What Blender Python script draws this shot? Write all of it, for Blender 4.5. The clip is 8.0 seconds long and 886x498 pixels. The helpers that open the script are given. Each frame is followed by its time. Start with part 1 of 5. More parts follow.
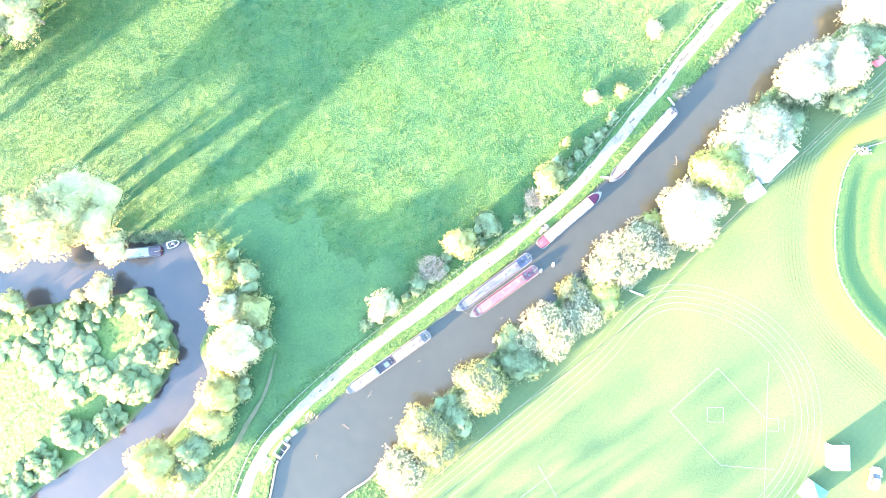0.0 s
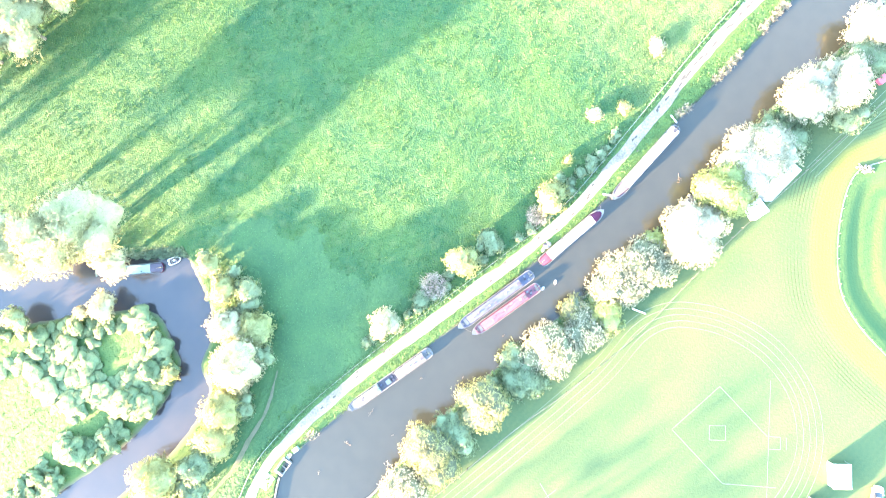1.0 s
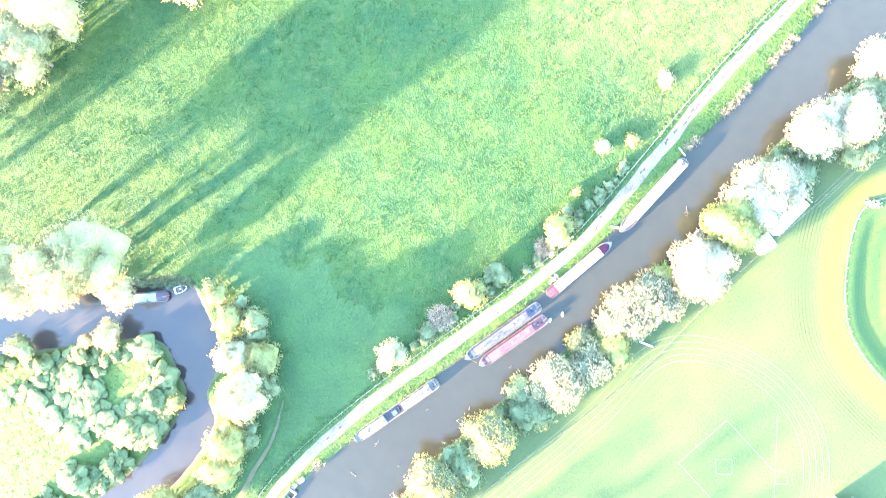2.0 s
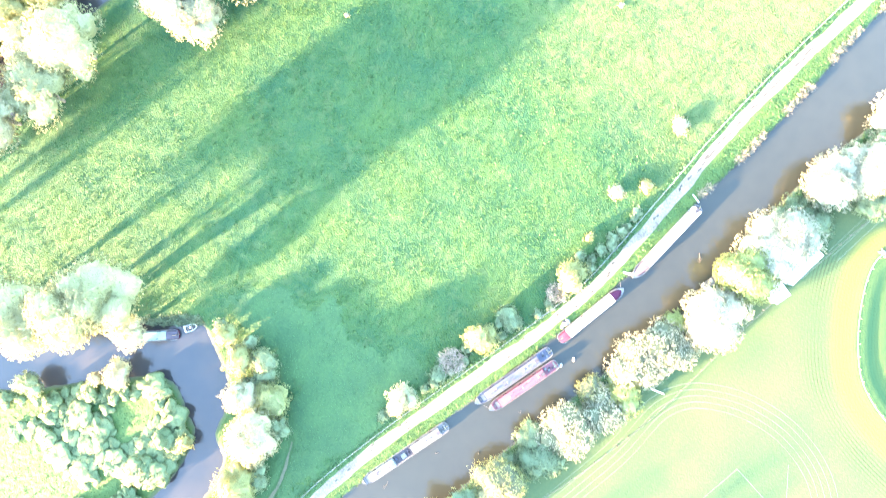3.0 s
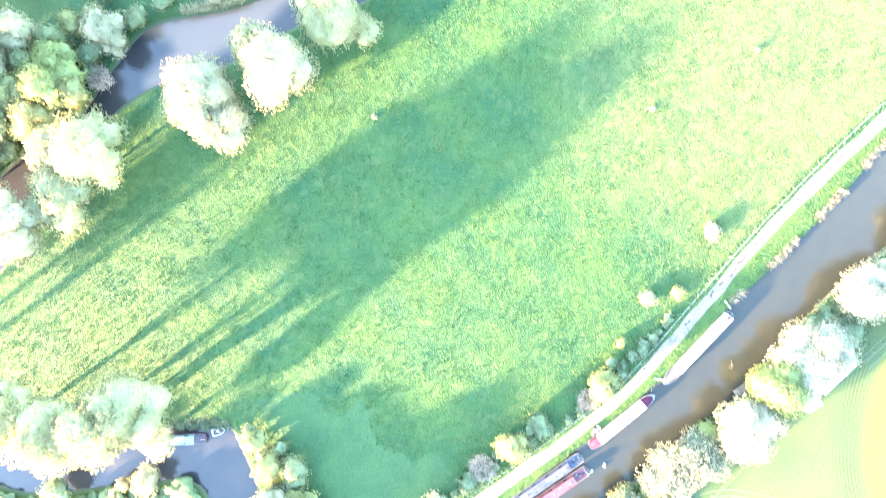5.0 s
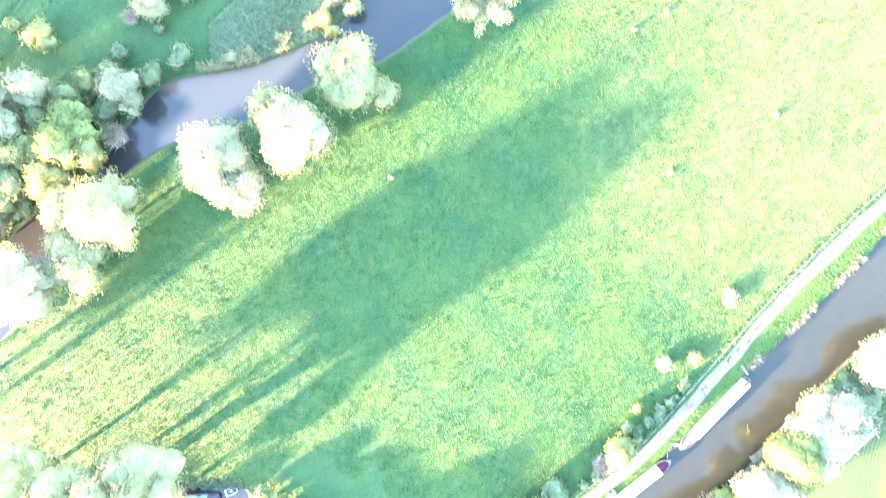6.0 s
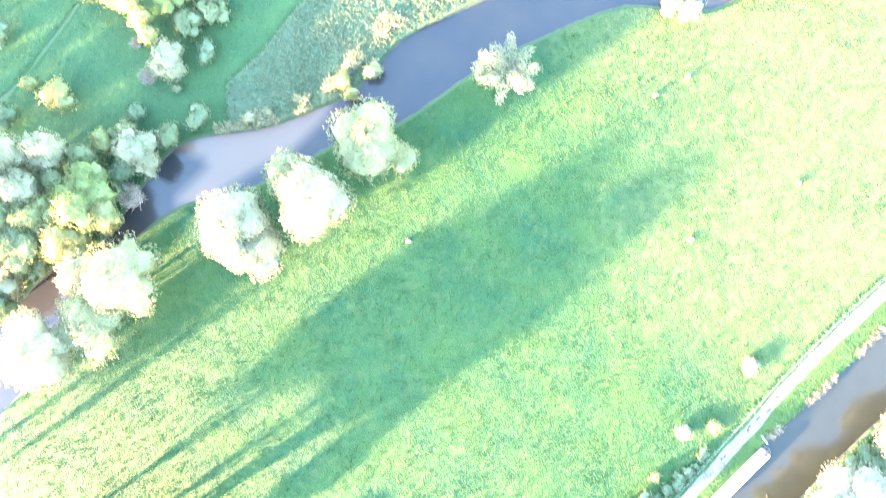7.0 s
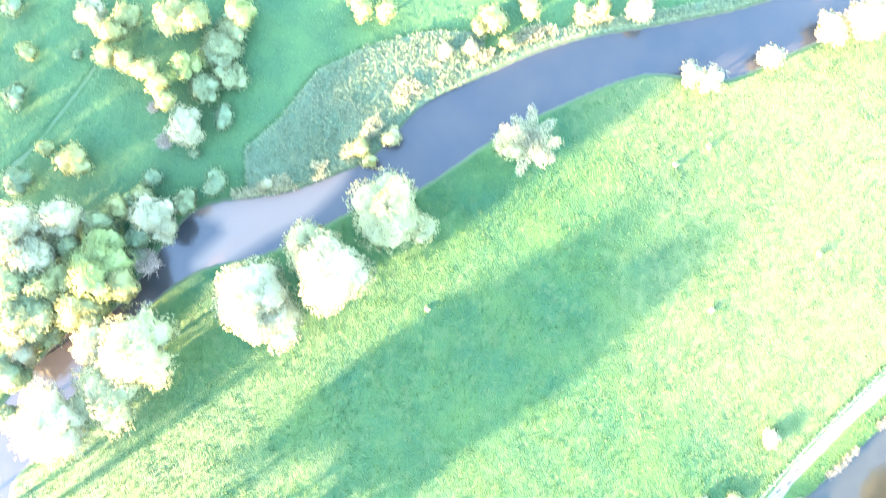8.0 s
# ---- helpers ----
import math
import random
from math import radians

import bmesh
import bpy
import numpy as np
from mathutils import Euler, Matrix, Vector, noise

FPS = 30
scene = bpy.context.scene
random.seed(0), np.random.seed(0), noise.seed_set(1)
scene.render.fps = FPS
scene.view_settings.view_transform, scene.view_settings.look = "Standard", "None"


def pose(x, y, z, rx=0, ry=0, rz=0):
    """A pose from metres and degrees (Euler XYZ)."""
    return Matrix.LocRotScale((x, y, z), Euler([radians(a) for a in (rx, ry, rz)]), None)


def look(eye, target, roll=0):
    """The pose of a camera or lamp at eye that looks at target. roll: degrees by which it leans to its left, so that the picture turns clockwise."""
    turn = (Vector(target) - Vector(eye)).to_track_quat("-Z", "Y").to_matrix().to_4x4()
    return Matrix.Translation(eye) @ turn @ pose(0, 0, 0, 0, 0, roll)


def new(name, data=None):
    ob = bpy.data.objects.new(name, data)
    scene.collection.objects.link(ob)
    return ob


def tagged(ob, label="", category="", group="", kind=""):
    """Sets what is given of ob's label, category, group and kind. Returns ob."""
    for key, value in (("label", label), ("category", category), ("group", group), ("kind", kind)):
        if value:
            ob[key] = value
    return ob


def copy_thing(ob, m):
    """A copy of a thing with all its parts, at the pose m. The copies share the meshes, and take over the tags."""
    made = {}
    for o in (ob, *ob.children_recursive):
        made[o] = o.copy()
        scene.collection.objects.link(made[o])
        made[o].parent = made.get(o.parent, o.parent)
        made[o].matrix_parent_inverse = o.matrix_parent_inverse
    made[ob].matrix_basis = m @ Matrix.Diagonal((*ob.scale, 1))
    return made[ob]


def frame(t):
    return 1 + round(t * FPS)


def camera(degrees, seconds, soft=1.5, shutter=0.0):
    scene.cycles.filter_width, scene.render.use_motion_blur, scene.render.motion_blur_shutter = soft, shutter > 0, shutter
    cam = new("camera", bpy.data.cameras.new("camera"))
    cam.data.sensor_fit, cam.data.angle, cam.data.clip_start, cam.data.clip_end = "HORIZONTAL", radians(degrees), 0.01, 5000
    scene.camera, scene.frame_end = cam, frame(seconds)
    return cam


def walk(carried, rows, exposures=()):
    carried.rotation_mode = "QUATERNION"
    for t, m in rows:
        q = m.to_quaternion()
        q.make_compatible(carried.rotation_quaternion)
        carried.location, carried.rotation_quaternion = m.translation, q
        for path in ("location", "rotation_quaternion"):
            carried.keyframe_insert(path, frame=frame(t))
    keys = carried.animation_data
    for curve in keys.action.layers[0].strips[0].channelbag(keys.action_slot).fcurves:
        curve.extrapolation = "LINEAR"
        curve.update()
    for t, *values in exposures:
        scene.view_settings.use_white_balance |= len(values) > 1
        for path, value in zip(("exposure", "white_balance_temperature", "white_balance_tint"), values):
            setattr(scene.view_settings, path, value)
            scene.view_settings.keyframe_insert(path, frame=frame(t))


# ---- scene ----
cam = camera(70.35, 8.0, soft=0.6, shutter=1.0)
# seconds, eye x, y, z in metres, turn about x, y, z in degrees: a drone that looks straight down
PATH = [
    (0.0, 7.229, -2.476, 118.543, 1.080, 3.263, 2.701),
    (0.5, 7.139, -0.938, 118.569, 0.884, 3.317, 2.733),
    (1.0, 6.661, 1.122, 118.482, 0.914, 3.254, 2.768),
    (2.5, 3.517, 10.504, 118.397, 1.003, 3.113, 3.497),
    (3.0, 2.181, 14.822, 118.309, 0.986, 3.185, 3.888),
    (3.5, 0.727, 19.330, 118.300, 0.876, 3.255, 3.966),
    (4.0, -0.986, 24.263, 118.216, 0.863, 3.262, 3.778),
    (4.5, -3.004, 29.669, 118.117, 0.576, 3.118, 3.583),
    (6.0, -8.820, 46.951, 117.632, 0.243, 3.035, 4.064),
    (6.5, -10.862, 52.578, 117.351, 0.247, 3.049, 4.268),
    (7.0, -12.967, 58.508, 117.081, 0.342, 3.096, 4.506),
    (7.5, -15.190, 64.415, 116.733, 0.314, 3.033, 4.658),
    (8.0, -17.711, 70.439, 116.666, 0.540, 2.957, 4.726),
]
EXPOSURE = 5.1
walk(cam, [(t, pose(x, y, z, rx, ry, rz)) for t, x, y, z, rx, ry, rz in PATH], exposures=[(0.0, EXPOSURE, 6200, 10), (4.5, EXPOSURE, 6200, 10), (6.5, EXPOSURE + 0.04, 6100, 10), (8.0, EXPOSURE + 0.1, 6020, 10)])

# ---- light: a low sun, clear sky ----
SUN_HEADING, SUN_UP = 39.0, 9.0  # degrees: where the light goes, from +x towards +y; height over the horizon
heading, up = radians(SUN_HEADING), radians(SUN_UP)
to_sun = Vector((-math.cos(heading) * math.cos(up), -math.sin(heading) * math.cos(up), math.sin(up)))
sun = new("sun", bpy.data.lights.new("sun", "SUN"))
sun.data.energy, sun.data.angle, sun.data.color = 5.1, radians(1.5), (1.0, 0.64, 0.35)
sun.matrix_world = look(to_sun * 300, (0, 0, 0))
world = bpy.data.worlds.new("sky")
scene.world = world
world.use_nodes = True
sky = world.node_tree.nodes.new("ShaderNodeTexSky")
sky.sky_type, sky.sun_disc = "NISHITA", False
sky.ozone_density = 1.4
sky.sun_elevation, sky.sun_rotation = up, math.atan2(to_sun.x, to_sun.y)
world.node_tree.links.new(sky.outputs[0], world.node_tree.nodes["Background"].inputs[0])
world.node_tree.nodes["Background"].inputs[1].default_value = 0.175


# ---- materials ----
def material(name, colours, scales=(0.4, 6.0), rough=0.8, metal=0.0, bump=0.3, per="", spread=0.25, translucent=0.0, spec=0.3, deep=0.05, span_=0.3):
    """Two colours mixed by noise at two scales; per: 'island' or 'object' adds a change from piece to piece."""
    m = bpy.data.materials.new(name)
    m.use_nodes = True
    nodes, links = m.node_tree.nodes, m.node_tree.links
    b = nodes["Principled BSDF"]
    b.inputs["Roughness"].default_value, b.inputs["Metallic"].default_value = rough, metal
    b.inputs["Specular IOR Level"].default_value = spec
    place = nodes.new("ShaderNodeTexCoord")
    big, small = nodes.new("ShaderNodeTexNoise"), nodes.new("ShaderNodeTexNoise")
    for n, s in ((big, scales[0]), (small, scales[1])):
        n.inputs["Scale"].default_value, n.inputs["Detail"].default_value = s, 5.0
        links.new(place.outputs["Object"], n.inputs["Vector"])
    add = nodes.new("ShaderNodeMath")
    add.operation = "ADD"
    links.new(big.outputs[0], add.inputs[0])
    links.new(small.outputs[0], add.inputs[1])
    span = nodes.new("ShaderNodeMapRange")
    span.inputs[1].default_value, span.inputs[2].default_value = 1 - span_, 1 + span_
    links.new(add.outputs[0], span.inputs[0])
    mix = nodes.new("ShaderNodeMix")
    mix.data_type = "RGBA"
    mix.inputs[6].default_value, mix.inputs[7].default_value = (*colours[0], 1), (*colours[1], 1)
    links.new(span.outputs[0], mix.inputs[0])
    out = mix.outputs[2]
    if per:
        if per == "island":
            rnd = nodes.new("ShaderNodeNewGeometry").outputs["Random Per Island"]
        else:
            rnd = nodes.new("ShaderNodeObjectInfo").outputs["Random"]
        value = nodes.new("ShaderNodeMapRange")
        value.inputs[3].default_value, value.inputs[4].default_value = 1 - spread, 1 + spread
        links.new(rnd, value.inputs[0])
        hsv = nodes.new("ShaderNodeHueSaturation")
        links.new(value.outputs[0], hsv.inputs["Value"])
        links.new(out, hsv.inputs["Color"])
        out = hsv.outputs[0]
    links.new(out, b.inputs["Base Color"])
    if bump:
        bp = nodes.new("ShaderNodeBump")
        bp.inputs["Strength"].default_value, bp.inputs["Distance"].default_value = bump, deep
        links.new(small.outputs[0], bp.inputs["Height"])
        links.new(bp.outputs[0], b.inputs["Normal"])
    if translucent:
        tr, sh = nodes.new("ShaderNodeBsdfTranslucent"), nodes.new("ShaderNodeMixShader")
        links.new(out, tr.inputs[0])
        sh.inputs[0].default_value = translucent
        links.new(b.outputs[0], sh.inputs[1])
        links.new(tr.outputs[0], sh.inputs[2])
        links.new(sh.outputs[0], nodes["Material Output"].inputs[0])
    return m


M = {
    "blade": material("meadow_grass", ((0.0125, 0.066, 0.022), (0.044, 0.092, 0.0195)), (0.09, 2.6), per="island", spread=0.18, bump=0, translucent=0.25),
    "sward": material("meadow_sward", ((0.0085, 0.045, 0.0155), (0.033, 0.071, 0.014)), (0.09, 3.6), bump=0.9, deep=0.18, span_=0.22),
    "low_sward": material("short_turf", ((0.016, 0.05, 0.0185), (0.036, 0.08, 0.023)), (0.16, 3.0), bump=0.8, deep=0.12),
    "isle_sward": material("peninsula_grass", ((0.028, 0.068, 0.017), (0.05, 0.085, 0.017)), (0.15, 2.6), bump=0.7, deep=0.12),
    "reed_sward": material("reed_mass", ((0.045, 0.08, 0.04), (0.075, 0.1, 0.055)), (0.2, 2.2), bump=0.6),
    "pale": material("flowering_meadow_grass", ((0.046, 0.094, 0.032), (0.082, 0.125, 0.045)), (0.09, 2.6), per="island", spread=0.18, bump=0, translucent=0.25),
    "short": material("short_grass", ((0.042, 0.105, 0.042), (0.065, 0.125, 0.048)), (0.12, 1.5), per="island", spread=0.3, bump=0, translucent=0.2),
    "verge": material("verge_grass", ((0.036, 0.09, 0.03), (0.062, 0.112, 0.036)), (0.3, 2.0), per="island", spread=0.35, bump=0, translucent=0.25),
    "straw": material("dry_reed", ((0.13, 0.12, 0.085), (0.2, 0.18, 0.13)), (0.3, 2.0), per="island", spread=0.3, bump=0, translucent=0.2),
    "cream_reed": material("cream_dry_reed", ((0.2, 0.2, 0.12), (0.3, 0.29, 0.18)), (0.4, 2.0), per="island", spread=0.25, bump=0, translucent=0.45),
    "reed": material("green_grey_reed", ((0.075, 0.115, 0.062), (0.125, 0.15, 0.088)), (0.15, 1.2), per="island", spread=0.2, bump=0, translucent=0.2),
    "bark": material("bark", ((0.10, 0.08, 0.055), (0.2, 0.16, 0.12)), (1.0, 9.0), rough=0.95, bump=0.8),
    "twig": material("bare_twig", ((0.26, 0.21, 0.17), (0.36, 0.3, 0.25)), (0.5, 5.0), per="island", rough=0.95, bump=0),
    "w": material("pale_willow_leaf", ((0.29, 0.29, 0.2), (0.38, 0.375, 0.27)), (0.3, 4.0), per="island", spread=0.18, bump=0.8, deep=0.12, translucent=0.3, rough=0.7),
    "wp": material("silver_willow_leaf", ((0.245, 0.25, 0.125), (0.31, 0.315, 0.165)), (0.3, 4.0), per="island", spread=0.18, bump=0.8, deep=0.12, translucent=0.3, rough=0.7),
    "wc": material("cream_willow_leaf", ((0.27, 0.265, 0.158), (0.345, 0.335, 0.205)), (0.3, 4.0), per="island", spread=0.18, bump=0.8, deep=0.12, translucent=0.3, rough=0.7),
    "sallow": material("grey_sallow_leaf", ((0.16, 0.195, 0.09), (0.215, 0.245, 0.122)), (0.3, 4.0), per="island", spread=0.2, bump=0.8, deep=0.12, translucent=0.3, rough=0.7),
    "y": material("yellow_green_leaf", ((0.21, 0.225, 0.088), (0.29, 0.3, 0.128)), (0.3, 4.0), per="island", spread=0.18, bump=0.8, deep=0.12, translucent=0.32, rough=0.7),
    "yg": material("bright_green_leaf", ((0.2, 0.245, 0.085), (0.265, 0.3, 0.115)), (0.3, 4.0), per="island", spread=0.18, bump=0.8, deep=0.12, translucent=0.32, rough=0.7),
    "g": material("green_leaf", ((0.118, 0.168, 0.085), (0.17, 0.21, 0.112)), (0.3, 4.0), per="island", spread=0.3, bump=0.8, deep=0.12, translucent=0.25, rough=0.6),
    "sage": material("grey_sage_leaf", ((0.06, 0.1, 0.041), (0.112, 0.144, 0.065)), (0.3, 4.0), per="island", spread=0.3, bump=0.8, deep=0.12, translucent=0.1, rough=0.75),
    # brown-green twigs, toned dark to stand in for shade between the sprays
    "inner_shade": material("shaded_inner_twigs", ((0.05, 0.065, 0.035), (0.1, 0.105, 0.06)), (0.5, 4.0), rough=0.9, bump=0.9, deep=0.15),
    "gravel": material("pale_gravel", ((0.085, 0.077, 0.062), (0.205, 0.186, 0.156)), (0.4, 3.0), rough=0.95, bump=0.5),
    "earth": material("worn_earth", ((0.055, 0.07, 0.036), (0.095, 0.09, 0.06)), (0.4, 3.0), rough=0.95, bump=0.5),
    "faint": material("faint_trodden_grass", ((0.035, 0.075, 0.034), (0.06, 0.088, 0.045)), (0.3, 2.0), rough=0.95),
    "worn": material("worn_grey_green_patch", ((0.03, 0.031, 0.026), (0.065, 0.062, 0.054)), (0.8, 6.0), rough=0.95),
    "stone": material("coping_stone", ((0.11, 0.107, 0.1), (0.17, 0.163, 0.15)), (0.6, 7.0), rough=0.9, per="object", spread=0.15),
    "concrete": material("concrete", ((0.14, 0.14, 0.135), (0.22, 0.215, 0.205)), (0.6, 7.0), rough=0.9),
    "line": material("white_marking_paint", ((0.09, 0.115, 0.075), (0.145, 0.16, 0.12)), (0.5, 5.0), rough=0.9, bump=0),
    "wood": material("weathered_timber", ((0.1, 0.09, 0.075), (0.18, 0.16, 0.14)), (0.8, 9.0), rough=0.9, per="object", spread=0.2),
    "wire": material("galvanised_wire", ((0.2, 0.21, 0.215), (0.3, 0.3, 0.3)), (1.0, 9.0), rough=0.7, metal=0.0, bump=0),
    "rope": material("rope", ((0.12, 0.11, 0.095), (0.18, 0.17, 0.15)), (2.0, 20.0), rough=0.95),
    "black": material("blacked_steel", ((0.02, 0.02, 0.025), (0.05, 0.05, 0.055)), (0.5, 5.0), rough=0.5),
    "dark": material("dark_inside", ((0.025, 0.025, 0.035), (0.06, 0.055, 0.06)), (0.8, 6.0), rough=0.8),
    "cream": material("cream_roof_paint", ((0.1, 0.1, 0.1), (0.15, 0.15, 0.147)), (0.5, 5.0), rough=0.45, bump=0.08),
    "white": material("white_paint", ((0.4, 0.4, 0.39), (0.55, 0.55, 0.53)), (0.5, 5.0), rough=0.4, bump=0.05),
    "blue": material("faded_blue_paint", ((0.045, 0.05, 0.075), (0.072, 0.078, 0.108)), (0.5, 5.0), rough=0.45, bump=0.08),
    "sky_blue": material("light_blue_paint", ((0.05, 0.1, 0.17), (0.08, 0.13, 0.2)), (0.5, 5.0), rough=0.45, bump=0.08),
    "navy": material("dark_blue_paint", ((0.026, 0.03, 0.05), (0.05, 0.055, 0.085)), (0.5, 5.0), rough=0.5, bump=0.08),
    "red": material("faded_red_paint", ((0.11, 0.04, 0.052), (0.16, 0.066, 0.08)), (0.5, 5.0), rough=0.45, bump=0.08),
    "maroon": material("maroon_canvas", ((0.036, 0.004, 0.018), (0.06, 0.008, 0.03)), (0.8, 8.0), rough=0.85, bump=0.3),
    "lavender": material("grey_lavender_canvas", ((0.05, 0.048, 0.062), (0.085, 0.08, 0.1)), (0.8, 8.0), rough=0.85, bump=0.3),
    "mauve": material("grey_mauve_canvas", ((0.035, 0.03, 0.042), (0.06, 0.052, 0.07)), (0.8, 8.0), rough=0.85, bump=0.3),
    "teal": material("pale_teal_paint", ((0.12, 0.18, 0.165), (0.18, 0.23, 0.21)), (0.5, 5.0), rough=0.45, bump=0.08),
    "canvas": material("white_canvas", ((0.6, 0.61, 0.62), (0.7, 0.7, 0.71)), (0.6, 5.0), rough=0.8, bump=0.1),
    "blue_canvas": material("light_blue_canvas", ((0.035, 0.12, 0.19), (0.06, 0.165, 0.24)), (0.6, 5.0), rough=0.8, bump=0.1),
    "pink": material("red_pink_plastic", ((0.5, 0.08, 0.12), (0.6, 0.13, 0.18)), (0.6, 5.0), rough=0.5, bump=0.05),
    "glass": material("dark_window_glass", ((0.02, 0.025, 0.03), (0.03, 0.035, 0.04)), (0.5, 4.0), rough=0.05, bump=0, spec=0.25),
    "brass": material("brass", ((0.5, 0.35, 0.12), (0.6, 0.43, 0.18)), (1.0, 9.0), rough=0.3, metal=1.0, bump=0),
    "rubber": material("black_rubber", ((0.02, 0.02, 0.02), (0.04, 0.04, 0.04)), (1.0, 9.0), rough=0.85),
    "canal": material("muddy_canal_water", ((0.0215, 0.0235, 0.0185), (0.0255, 0.027, 0.021)), (0.05, 0.4), rough=0.08, bump=0.02, spec=0.5),
    "river": material("silty_river_water", ((0.019, 0.0225, 0.027), (0.036, 0.032, 0.0295)), (0.035, 0.12), rough=0.08, bump=0.02, spec=0.5),
}


def ground_material():
    """Meadow soil and rough grass, with mown turf by the attribute 'mown' (striped) and bare mud by 'mud'."""
    m = material("ground_turf", ((0.026, 0.066, 0.021), (0.052, 0.085, 0.022)), (0.09, 2.6), rough=0.95, bump=1.0)
    nodes, links = m.node_tree.nodes, m.node_tree.links
    b = nodes["Principled BSDF"]
    base = b.inputs["Base Color"].links[0].from_socket
    turf = nodes.new("ShaderNodeTexNoise")
    turf.inputs["Scale"].default_value, turf.inputs["Detail"].default_value = 0.06, 8.0
    place = nodes.new("ShaderNodeTexCoord")
    links.new(place.outputs["Object"], turf.inputs["Vector"])
    wave = nodes.new("ShaderNodeTexWave")
    wave.inputs["Scale"].default_value, wave.inputs["Distortion"].default_value = 0.28, 1.2
    turn = nodes.new("ShaderNodeMapping")
    turn.inputs["Rotation"].default_value = (0, 0, radians(38))
    links.new(place.outputs["Object"], turn.inputs[0])
    links.new(turn.outputs[0], wave.inputs["Vector"])
    grain = nodes.new("ShaderNodeTexNoise")
    grain.inputs["Scale"].default_value, grain.inputs["Detail"].default_value = 1.6, 9.0
    links.new(place.outputs["Object"], grain.inputs["Vector"])
    both = nodes.new("ShaderNodeMath")
    both.operation = "MULTIPLY_ADD"
    both.inputs[1].default_value = 0.45
    links.new(grain.outputs[0], both.inputs[0])
    links.new(turf.outputs[0], both.inputs[2])
    sum_ = nodes.new("ShaderNodeMath")
    sum_.operation = "MULTIPLY_ADD"
    sum_.inputs[1].default_value = 0.05
    links.new(wave.outputs[1], sum_.inputs[0])
    links.new(both.outputs[0], sum_.inputs[2])
    ramp = nodes.new("ShaderNodeValToRGB")
    ramp.color_ramp.elements[0].position, ramp.color_ramp.elements[1].position = 0.55, 0.95
    ramp.color_ramp.elements[0].color, ramp.color_ramp.elements[1].color = (0.034, 0.063, 0.027, 1), (0.059, 0.08, 0.031, 1)
    links.new(sum_.outputs[0], ramp.inputs[0])
    last = base
    for key, socket, colour in (("low", None, (0.022, 0.058, 0.02, 1)), ("mown", ramp.outputs[0], None), ("dry", None, (0.092, 0.098, 0.022, 1)), ("mud", None, (0.058, 0.058, 0.05, 1))):
        mask, mix = nodes.new("ShaderNodeAttribute"), nodes.new("ShaderNodeMix")
        mask.attribute_name = key
        mix.data_type = "RGBA"
        links.new(mask.outputs["Fac"], mix.inputs[0])
        links.new(last, mix.inputs[6])
        if socket:
            links.new(socket, mix.inputs[7])
        else:
            mix.inputs[7].default_value = colour
        last = mix.outputs[2]
    # rows of cut grass that run round the green, their shading painted as dark lines
    ring, swath, row = (nodes.new(k) for k in ("ShaderNodeAttribute", "ShaderNodeAttribute", "ShaderNodeMath"))
    ring.attribute_name, swath.attribute_name = "ring", "swath"
    row.operation = "MULTIPLY"
    row.inputs[1].default_value = 2 * math.pi / 0.62
    links.new(ring.outputs["Fac"], row.inputs[0])
    wavy, cut, amount = (nodes.new("ShaderNodeMath") for k in range(3))
    wavy.operation, cut.operation, amount.operation = "SINE", "MULTIPLY", "MULTIPLY"
    links.new(row.outputs[0], wavy.inputs[0])
    links.new(wavy.outputs[0], cut.inputs[0])
    links.new(grain.outputs[0], cut.inputs[1])
    cut.use_clamp = True
    links.new(cut.outputs[0], amount.inputs[0])
    links.new(swath.outputs["Fac"], amount.inputs[1])
    mix = nodes.new("ShaderNodeMix")
    mix.data_type = "RGBA"
    mix.inputs[7].default_value = (0.012, 0.022, 0.006, 1)
    links.new(amount.outputs[0], mix.inputs[0])
    links.new(last, mix.inputs[6])
    links.new(mix.outputs[2], b.inputs["Base Color"])
    return m


M["ground"] = ground_material()


def ripen(m, colour):
    """Lets the attribute 'ripe' turn a grass paler."""
    nodes, links = m.node_tree.nodes, m.node_tree.links
    b = nodes["Principled BSDF"]
    mask, mix = nodes.new("ShaderNodeAttribute"), nodes.new("ShaderNodeMix")
    mask.attribute_name = "ripe"
    mix.data_type = "RGBA"
    mix.inputs[7].default_value = (*colour, 1)
    links.new(mask.outputs["Fac"], mix.inputs[0])
    links.new(b.inputs["Base Color"].links[0].from_socket, mix.inputs[6])
    links.new(mix.outputs[2], b.inputs["Base Color"])


ripen(M["sward"], (0.074, 0.092, 0.031))


ripen(M["river"], (0.14, 0.096, 0.07))


# ---- helpers for building ----
def mesh_from(name, verts, faces, mat):
    """A mesh from a numpy array of places and an array of faces with one number of corners."""
    me = bpy.data.meshes.new(name)
    faces = np.asarray(faces, dtype=np.int32)
    n, k = faces.shape
    me.vertices.add(len(verts))
    me.vertices.foreach_set("co", np.asarray(verts, dtype=np.float32).ravel())
    me.loops.add(n * k)
    me.loops.foreach_set("vertex_index", faces.ravel())
    me.polygons.add(n)
    me.polygons.foreach_set("loop_start", np.arange(0, n * k, k, dtype=np.int32))
    me.materials.append(mat)
    me.update()
    me.validate()
    return me


def part(name, data, mat, parent=None, label=""):
    """Links a bmesh, or a finished mesh, as one object under a thing or a part."""
    if isinstance(data, bmesh.types.BMesh):
        me = bpy.data.meshes.new(name)
        data.to_mesh(me)
        data.free()
        me.materials.append(mat)
    else:
        me = data
    ob = new(name, me)
    ob.parent = parent
    return tagged(ob, label)


